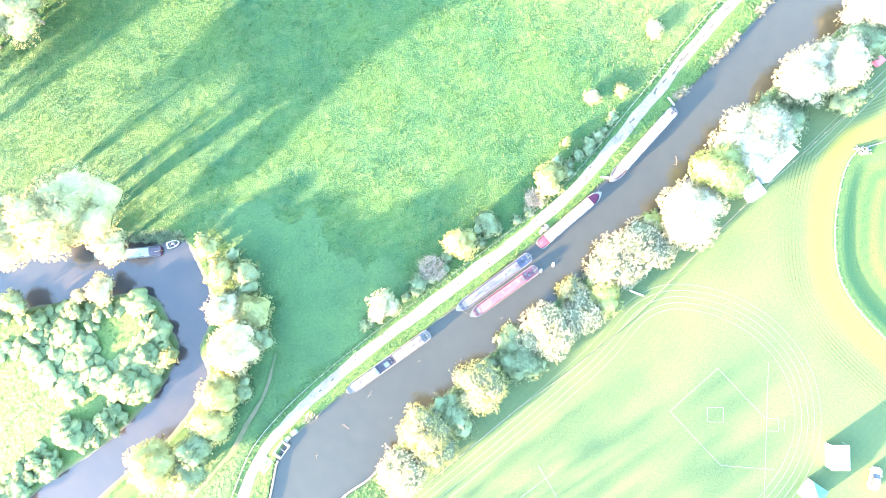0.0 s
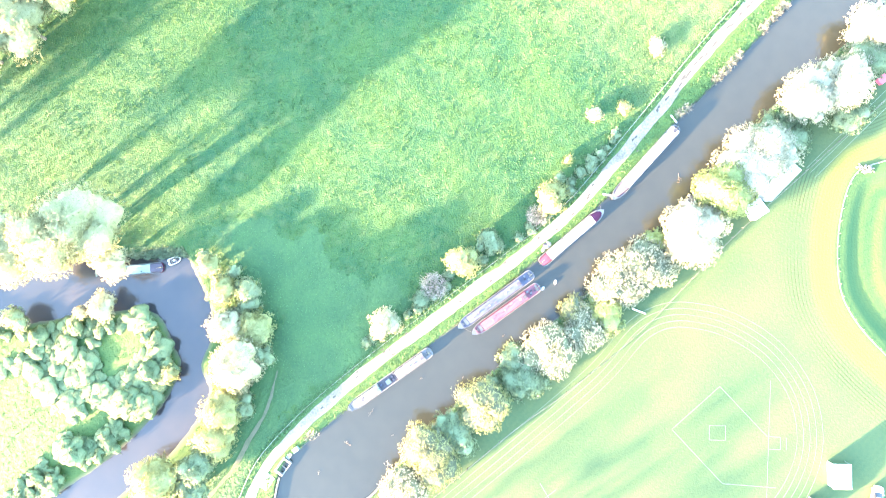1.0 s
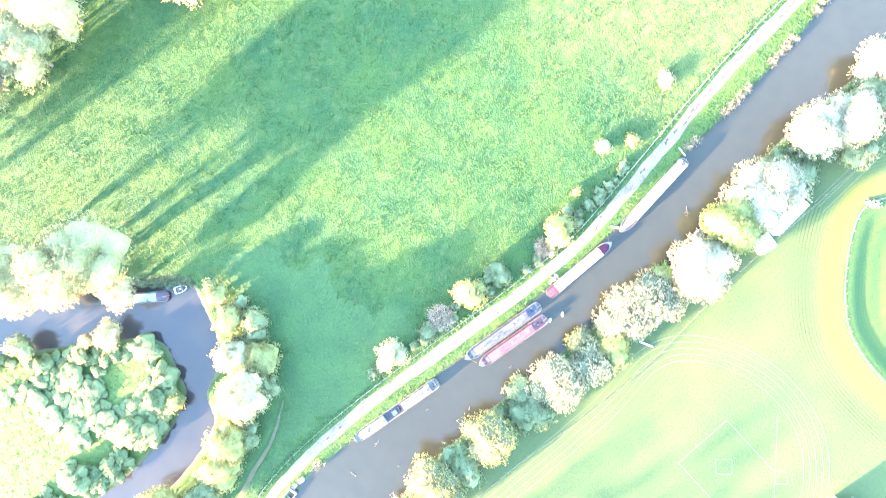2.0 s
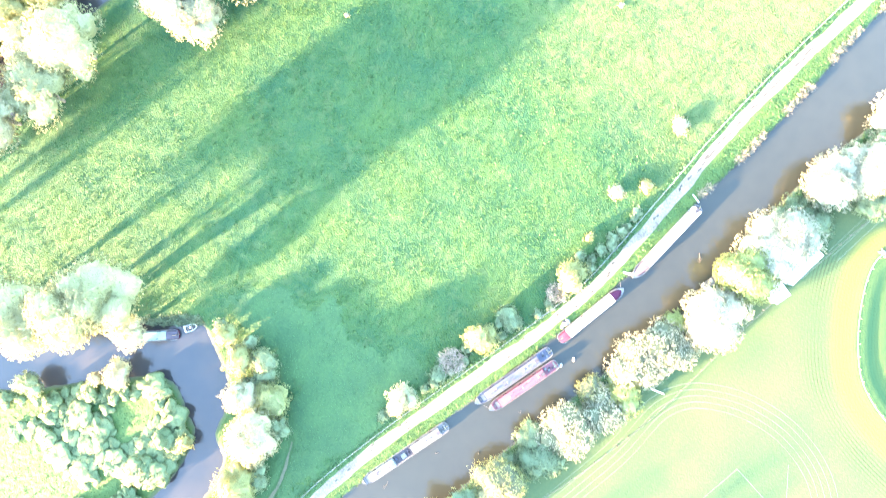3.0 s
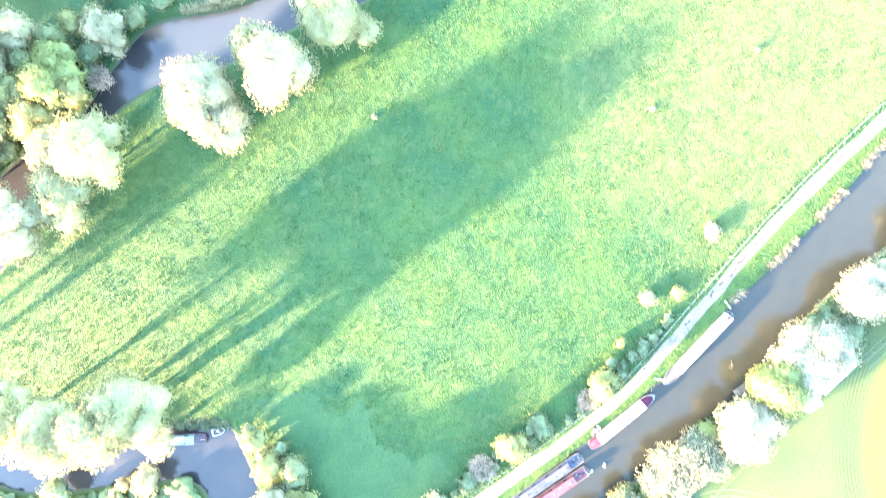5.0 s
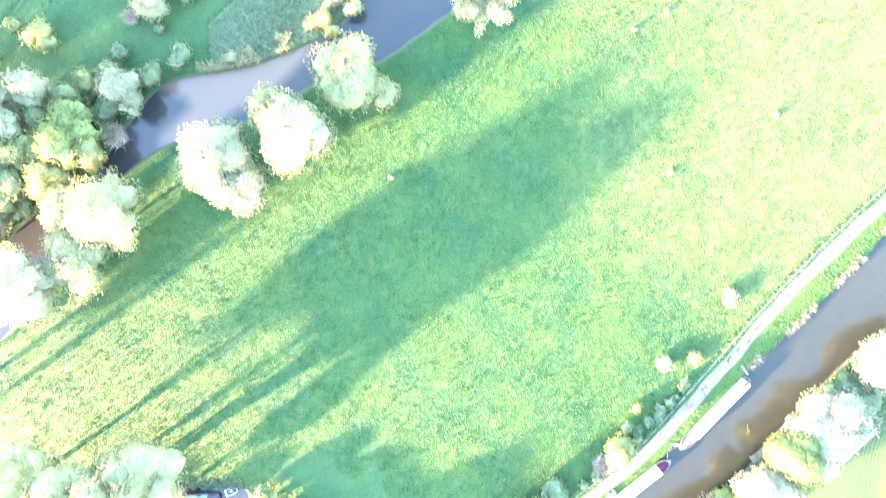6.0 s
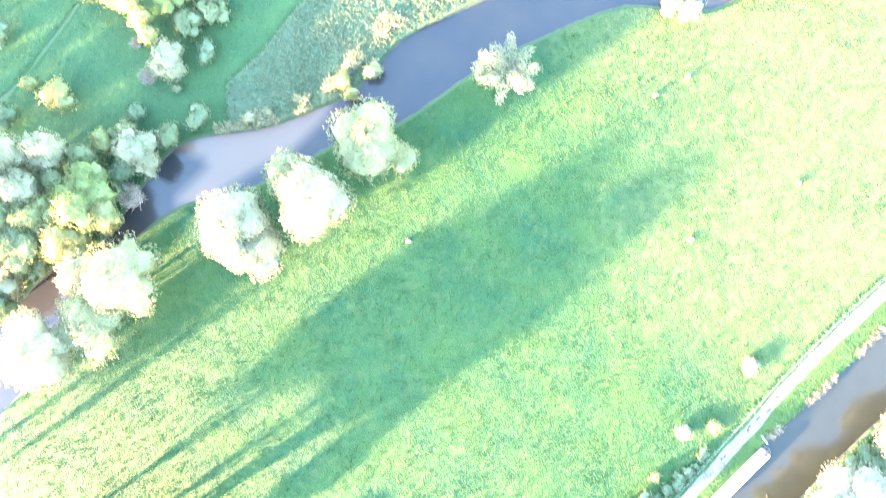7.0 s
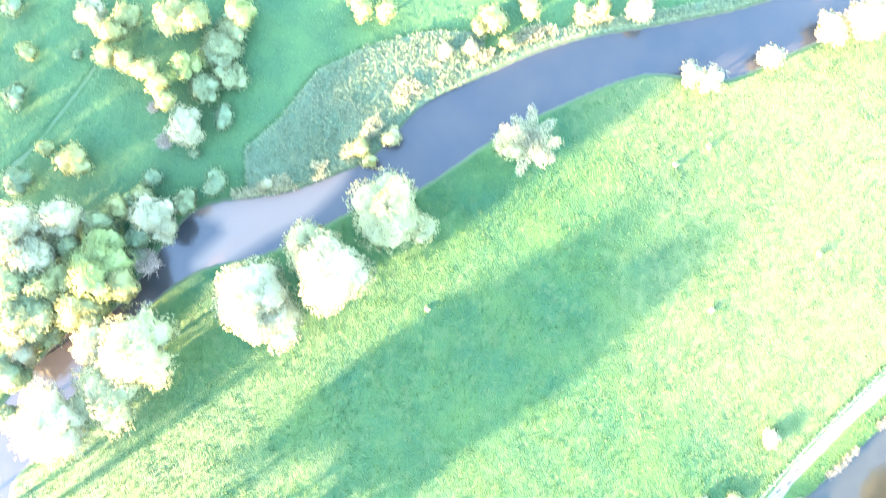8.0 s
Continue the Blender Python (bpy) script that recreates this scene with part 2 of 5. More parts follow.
def box(x0, x1, y0, y1, z0, z1, bevel=0.0):
    bm = bmesh.new()
    bmesh.ops.create_cube(bm, size=1, matrix=Matrix.LocRotScale(((x0 + x1) / 2, (y0 + y1) / 2, (z0 + z1) / 2), None, (x1 - x0, y1 - y0, z1 - z0)))
    if bevel:
        bmesh.ops.bevel(bm, geom=bm.edges[:], offset=bevel, segments=2, affect="EDGES")
    return bm


def rod(a, b, r0, r1=None, sides=6, bm=None):
    bm = bm or bmesh.new()
    a, b = Vector(a), Vector(b)
    m = Matrix.Translation((a + b) / 2) @ (b - a).to_track_quat("Z", "Y").to_matrix().to_4x4()
    bmesh.ops.create_cone(bm, cap_ends=True, segments=sides, radius1=r0, radius2=r0 if r1 is None else r1, depth=(b - a).length, matrix=m)
    return bm


def ball(x, y, z, rx, ry, rz, bm=None, u=12, v=8):
    bm = bm or bmesh.new()
    bmesh.ops.create_uvsphere(bm, u_segments=u, v_segments=v, radius=1, matrix=Matrix.LocRotScale((x, y, z), None, (rx, ry, rz)))
    return bm


def smooth_line(points, step=1.0):
    """A Catmull-Rom curve through control points, as an array of places about a step apart."""
    p = np.array(points, dtype=float)
    p = np.vstack([2 * p[0] - p[1], p, 2 * p[-1] - p[-2]])
    out = []
    for i in range(1, len(p) - 2):
        n = max(2, int(np.linalg.norm(p[i + 1] - p[i]) / step))
        for t in np.linspace(0, 1, n, endpoint=False):
            a, b, c, d = p[i - 1:i + 3]
            out.append(0.5 * (2 * b + (c - a) * t + (2 * a - 5 * b + 4 * c - d) * t * t + (3 * b - a - 3 * c + d) * t ** 3))
    out.append(p[-2])
    return np.array(out)


def offset_line(line, d):
    """The line moved by d metres to its left."""
    g = np.gradient(line, axis=0)
    g /= np.linalg.norm(g, axis=1)[:, None]
    return line + d * np.stack([-g[:, 1], g[:, 0]], 1)


def inside(p, ring):
    """Which of the places p lie inside a ring."""
    x, y = p[:, 0], p[:, 1]
    r = np.zeros(len(p), dtype=bool)
    for (x0, y0), (x1, y1) in zip(ring, np.roll(ring, -1, axis=0)):
        if y0 != y1:
            r ^= ((y0 > y) != (y1 > y)) & (x < (x1 - x0) * (y - y0) / (y1 - y0) + x0)
    return r


def distance(p, line, closed=False):
    """How far each place is from a line."""
    best = np.full(len(p), 1e9)
    ends = np.roll(line, -1, axis=0) if closed else line[1:]
    for a, b in zip(line, ends):
        ab = b - a
        t = np.clip(((p - a) @ ab) / max(ab @ ab, 1e-9), 0, 1)
        best = np.minimum(best, ((p - a - t[:, None] * ab) ** 2).sum(1))
    return np.sqrt(best)


def ribbon(line, width, z, ragged=0.0, seed=0):
    """A strip along a line, with three rows of corners and ragged edges."""
    rng = np.random.default_rng(seed)
    w = width / 2 * np.ones(len(line))
    k = np.convolve(rng.normal(size=len(line) + 4), np.ones(5) / 5, "valid")[:len(line)]
    k2 = np.convolve(rng.normal(size=len(line) + 4), np.ones(5) / 5, "valid")[:len(line)]
    left, right = [], []
    g = np.gradient(line, axis=0)
    g /= np.linalg.norm(g, axis=1)[:, None]
    nrm = np.stack([-g[:, 1], g[:, 0]], 1)
    left, right = line + nrm * (w + ragged * k)[:, None], line - nrm * (w + ragged * k2)[:, None]
    n = len(line)
    v = np.zeros((3 * n, 3))
    v[:n, :2], v[n:2 * n, :2], v[2 * n:, :2] = right, line, left
    v[:, 2] = z
    v[n:2 * n, 2] += 0.02 if width > 0.5 else 0
    i = np.arange(n - 1)
    f = np.concatenate([np.stack([i + o, i + o + n, i + o + n + 1, i + o + 1], 1)[:, ::-1] for o in (0, n)])
    return v, f


# ---- the plan: banks, towpath, in metres ----
WATER = -0.5
canal_west = smooth_line([(-34, -95), (-33, -62), (-30.5, -49.7), (-28.6, -40.5), (-22.8, -34.2), (-8.8, -21.6), (3.6, -11.2), (17.4, 1.2), (29, 12.4), (42.2, 28.3), (50.8, 37.7), (61, 50), (69.6, 61.2), (102, 98), (150, 152)])
canal_east = smooth_line([(-25, -95), (-23.5, -58), (-16.6, -48.7), (-10.9, -43.9), (-4.9, -35.5), (8.4, -21.4), (24.6, -6.7), (39.7, 6.6), (49.5, 19.7), (62.1, 34.8), (75.8, 47.8), (112, 86), (165, 142)])
river_field = smooth_line([(140, 156), (75, 132), (52.6, 120.5), (36.5, 112.2), (24.8, 106.3), (10.5, 106.4), (-5.5, 99), (-15.5, 93), (-29.9, 81.8), (-39.9, 78), (-56.1, 68.3), (-70.7, 63), (-81.5, 53.4), (-88.5, 44.1), (-92.1, 33.9), (-98.2, 25.7), (-103.5, 18), (-102, 5), (-97, -1), (-87.4, -3.4), (-73.5, -2.7), (-60.8, -2.0), (-57, -1.1), (-51, -0.7), (-48.2, -4.3), (-43.8, -14), (-46.1, -22), (-44.3, -27.9), (-51, -39), (-64.9, -52.1), (-85, -76), (-96, -95)])
river_far = smooth_line([(130, 166), (70, 139), (33.7, 121.6), (15.9, 115.9), (-4.4, 110.6), (-20.5, 102.7), (-29.6, 97.3), (-38.4, 87), (-44.6, 83.3), (-55, 78.8), (-70.1, 74.9), (-77.1, 66.8), (-85, 54.7), (-93.5, 49.6), (-103.7, 37.2), (-112, 22), (-112, 5), (-106, -8), (-97, -15), (-86.6, -16.5), (-71.7, -13.8), (-56.4, -11.9), (-51.2, -18.7), (-49.8, -22.5), (-53.1, -30.4), (-63.3, -41.4), (-78, -53), (-100, -76), (-112, -95)])
canal_ring = np.vstack([canal_west, canal_east[::-1]])
river_ring = np.vstack([river_field, river_far[::-1]])
towpath_line = smooth_line([(-37, -95), (-37.5, -62), (-35.6, -49.9), (-33.2, -43), (-30.7, -38.6), (-25.5, -32.4), (-18.3, -25.3), (-7.9, -16.2), (2.4, -7.8), (12.7, 0.7), (22.8, 9.8), (29.2, 17.6), (37.6, 28.9), (47.4, 41.9), (59.8, 56.6), (69, 66.3), (100, 102), (140, 147)])
west_of_path = np.vstack([towpath_line, [(140, 400), (-400, 400), (-400, -95)]])
north_ring = np.vstack([river_far[:int(len(river_far) * 0.62)], [(-200, 20), (-400, 400), (130, 400)]])
island_ring = np.vstack([river_far[int(len(river_far) * 0.66):], [(-300, -95), (-300, -10)]])
corner_ring = np.array([(-46, 2), (-34, 6), (-22, 2), (-6, -8), (-10, -14), (-26, -30), (-36, -46), (-40, -60), (-60, -60), (-46, -40), (-36, -26), (-30, -12)])  # shorter grass by the bend
reed_ring = np.array([(-63, 87), (-57, 93), (-50, 103), (-41, 108), (-30, 111.5), (-19, 112), (-19, 104), (-32, 96), (-40, 88), (-48, 82), (-62, 79)])


shoal_ring = np.array([(-71.9, 74.6), (-62, 77.2), (-54, 79.6), (-43.5, 84.6), (-44.5, 82.3), (-50.0, 76.0), (-58.0, 70.8), (-64.6, 66.0), (-70.1, 64.5), (-64.5, 70.5), (-66, 73.4)])  # a silt bar under shallow water


green_edge = smooth_line([(100, 30), (88, 26.5), (80.2, 22.8), (74.5, 20), (72.1, 12.2), (72, 1.8), (74.4, -5.3), (81.4, -13.1), (95, -24)], 0.8)
green_ring = np.vstack([green_edge, [(115, -24), (115, 30)]])


def depth_into(p, ring):
    """Distance to a water body's edge: above 0 on land, below 0 in the water."""
    d = distance(p, ring, True)
    return np.where(inside(p, ring), -d, d)


def land_height(p, dc, dr):
    """Banks fall to the water within a metre or so of its edge; the rest is flat meadow with slight swells."""
    d = np.minimum(dc, dr)
    s = np.clip(d / np.where(dc < dr, 0.7, 1.5), 0, 1)
    z = WATER * (1 - s * s * (3 - 2 * s))
    z = np.where(d < 0, WATER + np.clip(d, -1.5, 0) * 0.8, z)
    return z


def patchy(p, scale, seed):
    """Smooth noise from -1 to 1 at each place."""
    rng = np.random.default_rng(seed)
    total = np.zeros(len(p))
    for k in range(6):
        a, ph = rng.uniform(0, np.pi), rng.uniform(0, 6.28)
        total += np.sin((p[:, 0] * np.cos(a) + p[:, 1] * np.sin(a)) / scale * rng.uniform(0.6, 1.6) + ph)
    return total / 3.0


# ---- ground, water, paths ----
def build_ground():
    xs, ys = np.arange(-150, 116, 0.85), np.arange(-84, 161, 0.85)
    gx, gy = np.meshgrid(xs, ys)
    p = np.stack([gx.ravel(), gy.ravel()], 1)
    dc, dr = depth_into(p, canal_ring), depth_into(p, river_ring)
    z = land_height(p, dc, dr)
    hollow = np.clip((-depth_into(p, green_ring) - 1.2) / 2.6, 0, 1)
    z -= 0.5 * hollow * hollow * (3 - 2 * hollow)  # the green lies sunk a little inside its kerb
    v = np.column_stack([p, z])
    nx, ny = len(xs), len(ys)
    i = (np.arange(ny - 1)[:, None] * nx + np.arange(nx - 1)).ravel()
    f = np.stack([i, i + 1, i + nx + 1, i + nx], 1)
    west, island = inside(p, west_of_path), inside(p, island_ring)
    mown = (~west) & (dc > 2.5) & (p[:, 0] > canal_side(p[:, 1])) & ~inside(p, green_ring)
    dry = np.clip(1.3 - np.abs(distance(p, green_ring, True) - 2.6) / 2.2, 0, 1) * mown
    ring_d = distance(p, green_ring, True)
    # inside the green: mowing rings, and a middle painted paler as sunlit
    dry = dry * 0.85 + inside(p, green_ring) * np.clip(ring_d / 8, 0, 1) * (0.3 + 0.3 * np.sin(ring_d * 2.0) + 0.15 * patchy(p, 2.0, 9)).clip(0, 1)
    swath = np.clip(1 - np.abs(ring_d - 7.5) / 4.0, 0, 1) * np.clip((p[:, 0] - 45) / 14, 0, 1) * mown * np.clip(0.8 + 0.7 * patchy(p, 3.0, 8), 0, 1.2) + 0.3 * (ring_d < 5) * mown + 0.2 * inside(p, green_ring)
    soft_edge = np.clip(0.5 - depth_into(p, corner_ring) / 4, 0, 1) * west
    # short turf; inside the green its darker colour stands in for tree shade
    low = soft_edge * 0.8 + (inside(p, north_ring) & ~inside(p, reed_ring)) * 0.8 + inside(p, green_ring) * 0.8
    mud = np.clip(1.2 - np.minimum(dc, dr) * 1.6, 0, 1)
    # an outer skirt to the horizon
    far = 3000.0
    corner = [(xs[0], ys[0]), (xs[-1], ys[0]), (xs[-1], ys[-1]), (xs[0], ys[-1])]
    n = len(v)
    ring = np.array([(*c, 0.0) for c in corner] + [(-far, -far, 0), (far, -far, 0), (far, far, 0), (-far, far, 0)])
    v = np.vstack([v, ring])
    f = np.vstack([f, [(n + k, n + 4 + k, n + 4 + (k + 1) % 4, n + (k + 1) % 4) for k in range(4)]])
    me = mesh_from("ground", v, f, M["ground"])
    for key, value in (("mown", mown.astype(float)), ("mud", mud), ("dry", dry), ("ring", ring_d), ("swath", swath), ("low", np.clip(low, 0, 1))):
        a = me.attributes.new(key, "FLOAT", "POINT")
        a.data.foreach_set("value", np.append(value, np.zeros(8)).astype(np.float32))
    tagged(new("ground", me), "meadow and mown turf ground beside canal and river", "ground", kind="structure")
    for name, d, mat, label in (("canal_water", dc, M["canal"], "still muddy grey-brown canal water"), ("river_water", dr, M["river"], "slow silty blue-grey river water")):
        wet = (d < 1.6).reshape(ny, nx)
        cell = (wet[:-1, :-1] | wet[1:, 1:]).ravel()
        fw = f[:-4][cell]
        used, back = np.unique(fw, return_inverse=True)
        vw = np.column_stack([p[used], np.full(len(used), WATER)])
        me = mesh_from(name, vw, back.reshape(-1, 4), mat)
        if name == "river_water":
            bar = np.clip(0.9 - depth_into(p[used] + 0.8 * patchy(p[used], 3.0, 15)[:, None], shoal_ring) / 2.5, 0, 1)
            silt = me.attributes.new("ripe", "FLOAT", "POINT")
            silt.data.foreach_set("value", (bar * 0.85).astype(np.float32))
        tagged(new(name, me), label, "water", kind="structure")


def canal_side(y):
    """x of the canal's east bank at y."""
    order = np.argsort(canal_east[:, 1])
    return np.interp(y, canal_east[order, 1], canal_east[order, 0])


build_ground()
tagged(new("towpath", mesh_from("towpath", *ribbon(towpath_line, 1.95, 0.03, 0.3, 3), M["gravel"])), "pale gravel towpath with worn grassy edges", "path", kind="structure")
trod_a = smooth_line([(-48, -54), (-45.5, -50.5), (-39.3, -42.4), (-35.3, -35.1), (-32.3, -29), (-30.7, -22)])
tagged(new("trodden_path", mesh_from("trodden_path", *ribbon(trod_a, 0.8, 0.03, 0.4, 5), M["earth"])), "narrow trodden earth path through the grass", "path", kind="structure")
trod_b = smooth_line([(-118, 69), (-110.3, 77.2), (-104.1, 84.2), (-99, 91.1), (-93.1, 100.3)])
tagged(new("trodden_path", mesh_from("trodden_path", *ribbon(trod_b, 0.6, 0.03, 0.4, 6), M["faint"])), "faint trodden path across the far pasture", "path", kind="structure")


# ---- grass and reeds (stuff) ----
def tufts(name, p, z, mat, blades, tall, wide, lean, seed, label):
    """Leaning kite-shaped blades, several to a tuft, in one mesh."""
    rng = np.random.default_rng(seed)
    n = len(p) * blades
    at = np.repeat(np.column_stack([p, z]), blades, axis=0)
    clump = np.clip(1 + 0.3 * patchy(p, 0.2, seed) + 0.15 * patchy(p, 2.5, seed + 1), 0.5, 1.6)
    size = np.repeat(clump * rng.uniform(0.8, 1.2, len(p)), blades) * rng.uniform(0.7, 1.2, n)
    a = rng.uniform(0, 2 * np.pi, n)
    out = np.stack([np.cos(a), np.sin(a), np.zeros(n)], 1)
    side = np.stack([-np.sin(a), np.cos(a), np.zeros(n)], 1)
    upward = np.array([0, 0, 1.0])
    le = rng.uniform(0.55, 1.1, n) * lean
    h = (tall * size)[:, None]
    tip = at + upward * h * np.cos(le)[:, None] + out * h * np.sin(le)[:, None]
    mid = at + upward * h * 0.62 * np.cos(le * 0.6)[:, None] + out * h * 0.62 * np.sin(le * 0.6)[:, None]
    w = side * (wide * size)[:, None] / 2
    v = np.empty((n * 4, 3))
    v[0::4], v[1::4], v[2::4], v[3::4] = at - upward * 0.05, mid + w, tip, mid - w
    return tagged(new(name, mesh_from(name, v, np.arange(n * 4).reshape(-1, 4), mat)), label, "grass", kind="stuff")


def scatter(x0, x1, y0, y1, per_m2, seed):
    rng = np.random.default_rng(seed)
    n = int((x1 - x0) * (y1 - y0) * per_m2)
    return np.stack([rng.uniform(x0, x1, n), rng.uniform(y0, y1, n)], 1)


def lumps(p, cell, sd):
    """Smooth random lumps of about that size, from 0 to 1."""
    rng = np.random.default_rng(sd)
    table = rng.uniform(size=(512, 512))
    q = p / cell
    k = np.floor(q).astype(int)
    t = q - k
    t = t * t * (3 - 2 * t)
    a, b = k[:, 0] % 512, k[:, 1] % 512
    a1, b1 = (a + 1) % 512, (b + 1) % 512
    low, high = table[a, b] * (1 - t[:, 0]) + table[a1, b] * t[:, 0], table[a, b1] * (1 - t[:, 0]) + table[a1, b1] * t[:, 0]
    return low * (1 - t[:, 1]) + high * t[:, 1]


def turned(p, degrees):
    c, n = math.cos(radians(degrees)), math.sin(radians(degrees))
    return p @ np.array([[c, n], [-n, c]])


def tussocks(p, sd):
    """The height of a lumpy sward, from 0 to about 1."""
    t = 0.6 * lumps(turned(p, 8), 0.3, sd) + 0.25 * lumps(turned(p, 71), 0.55, sd + 1) + 0.15 * lumps(p, 1.9, sd + 2)
    return 1.2 * t ** 1.25


def ripeness(p):
    """How far the meadow is bleached, from 0 to 1, in patches."""
    return np.clip((p[:, 0] + 0.5 * p[:, 1] - 36) / 44 + 0.2 * patchy(p, 9.0, 6) * np.clip((p[:, 0] + 50) / 60, 0, 1), 0, 1)


def sward(name, x0, x1, y0, y1, cell, mask, tall, mat, sd, label):
    """A continuous lumpy canopy of grass over the places where mask is above 0, which also fades its height."""
    xs, ys = np.arange(x0, x1, cell), np.arange(y0, y1, cell)
    gx, gy = np.meshgrid(xs, ys)
    p = np.stack([gx.ravel(), gy.ravel()], 1)
    p += np.random.default_rng(sd).uniform(-0.3, 0.3, p.shape) * cell
    fade = mask(p)
    z = np.where(fade > 0, 0.03 + tall * fade * tussocks(p, sd), -0.05)
    keep = (fade > 0).reshape(gx.shape)
    nx = len(xs)
    c = (keep[:-1, :-1] & keep[1:, 1:] & keep[1:, :-1] & keep[:-1, 1:])
    iy, ix = np.nonzero(c)
    k = iy * nx + ix
    f = np.stack([k, k + 1, k + nx + 1, k + nx], 1)
    used, back = np.unique(f, return_inverse=True)
    me = mesh_from(name, np.column_stack([p, z])[used], back.reshape(-1, 4), mat)
    me.shade_smooth()
    if name == "meadow_sward":  # bleached by the sun towards the open north-east
        ripe = me.attributes.new("ripe", "FLOAT", "POINT")
        clump = 0.6 * lumps(turned(p[used], 25), 0.75, 52) + 0.4 * lumps(p[used], 1.6, 53)
        value = ripeness(p[used]) * (0.35 + 1.0 * clump) + np.clip(1.2 * (clump - 0.55), 0, 0.25)
        ripe.data.foreach_set("value", np.clip(value, 0, 1).astype(np.float32))
    return tagged(new(name, me), label, "grass", kind="stuff")


def coarse(fn, x0, x1, y0, y1, cell=1.0):
    """Works a slow measure of places out on a grid and reads it smoothly between."""
    xs, ys = np.arange(x0 - 2, x1 + 3, cell), np.arange(y0 - 2, y1 + 3, cell)
    gx, gy = np.meshgrid(xs, ys)
    v = fn(np.stack([gx.ravel(), gy.ravel()], 1)).reshape(gx.shape)
    def read(p):
        u, w = (p[:, 0] - xs[0]) / cell, (p[:, 1] - ys[0]) / cell
        a, b = np.clip(u.astype(int), 0, len(xs) - 2), np.clip(w.astype(int), 0, len(ys) - 2)
        fu, fw = u - a, w - b
        return (v[b, a] * (1 - fu) + v[b, a + 1] * fu) * (1 - fw) + (v[b + 1, a] * (1 - fu) + v[b + 1, a + 1] * fu) * fw
    return read


def signed(ring):
    return lambda p: -depth_into(p, ring)


AREA = (-112, 76, -60, 124)
to_river = coarse(lambda p: depth_into(p, river_ring), *AREA)
to_path = coarse(lambda p: distance(p, towpath_line), *AREA)
in_west, in_north, in_isle = (coarse(signed(ring), *AREA) for ring in (west_of_path, north_ring, island_ring))
in_corner, in_reeds = coarse(signed(corner_ring), *AREA), coarse(signed(reed_ring), *AREA)


def edge_corner(p):
    """Into the shorter grass, with a wandering border."""
    return in_corner(p) + 7 * (lumps(p, 5.0, 70) - 0.5) + 2 * (lumps(p, 1.3, 71) - 0.5)


def meadow_mask(p):
    m = np.minimum.reduce([to_river(p) - 0.9, to_path(p) - 2.3, in_west(p), -in_isle(p), -in_north(p) + 2, -edge_corner(p) + 0.5])
    return np.clip(m / 0.8, 0, 1)


def corner_mask(p):
    m = np.minimum.reduce([to_river(p) - 0.9, to_path(p) - 2.3, in_west(p), -in_isle(p), edge_corner(p) + 0.9, distance(p, trod_a) - 0.45])
    return np.clip(m / 0.8, 0, 1)


def pasture_mask(p):
    return np.clip(np.minimum.reduce([to_river(p) - 1.0, in_north(p), -in_reeds(p), distance(p, trod_b) - 0.5]) / 0.8, 0, 1)


def isle_mask(p):
    return np.clip(np.minimum(to_river(p) - 0.9, in_isle(p)) / 0.8, 0, 1)


def verge_mask(p):
    east = coarse(lambda q: canal_side(q[:, 1]) - 6 - q[:, 0], -40, 76, -58, 74)
    wet = coarse(lambda q: depth_into(q, canal_ring), -40, 76, -58, 74, 0.5)
    path = coarse(lambda q: distance(q, towpath_line), -40, 76, -58, 74, 0.5)
    return np.clip(np.minimum.reduce([wet(p) - 0.3, path(p) - 1.1, 4 - np.abs(in_west(p) + 5), east(p)]) / 0.4, 0, 1)


def reed_mask(p):
    strip = np.minimum.reduce([to_river(p) - 0.4, 3.2 - to_river(p), p[:, 0] + 62])
    return np.clip(np.minimum(in_north(p), np.maximum(in_reeds(p), strip)) / 0.8, 0, 1)


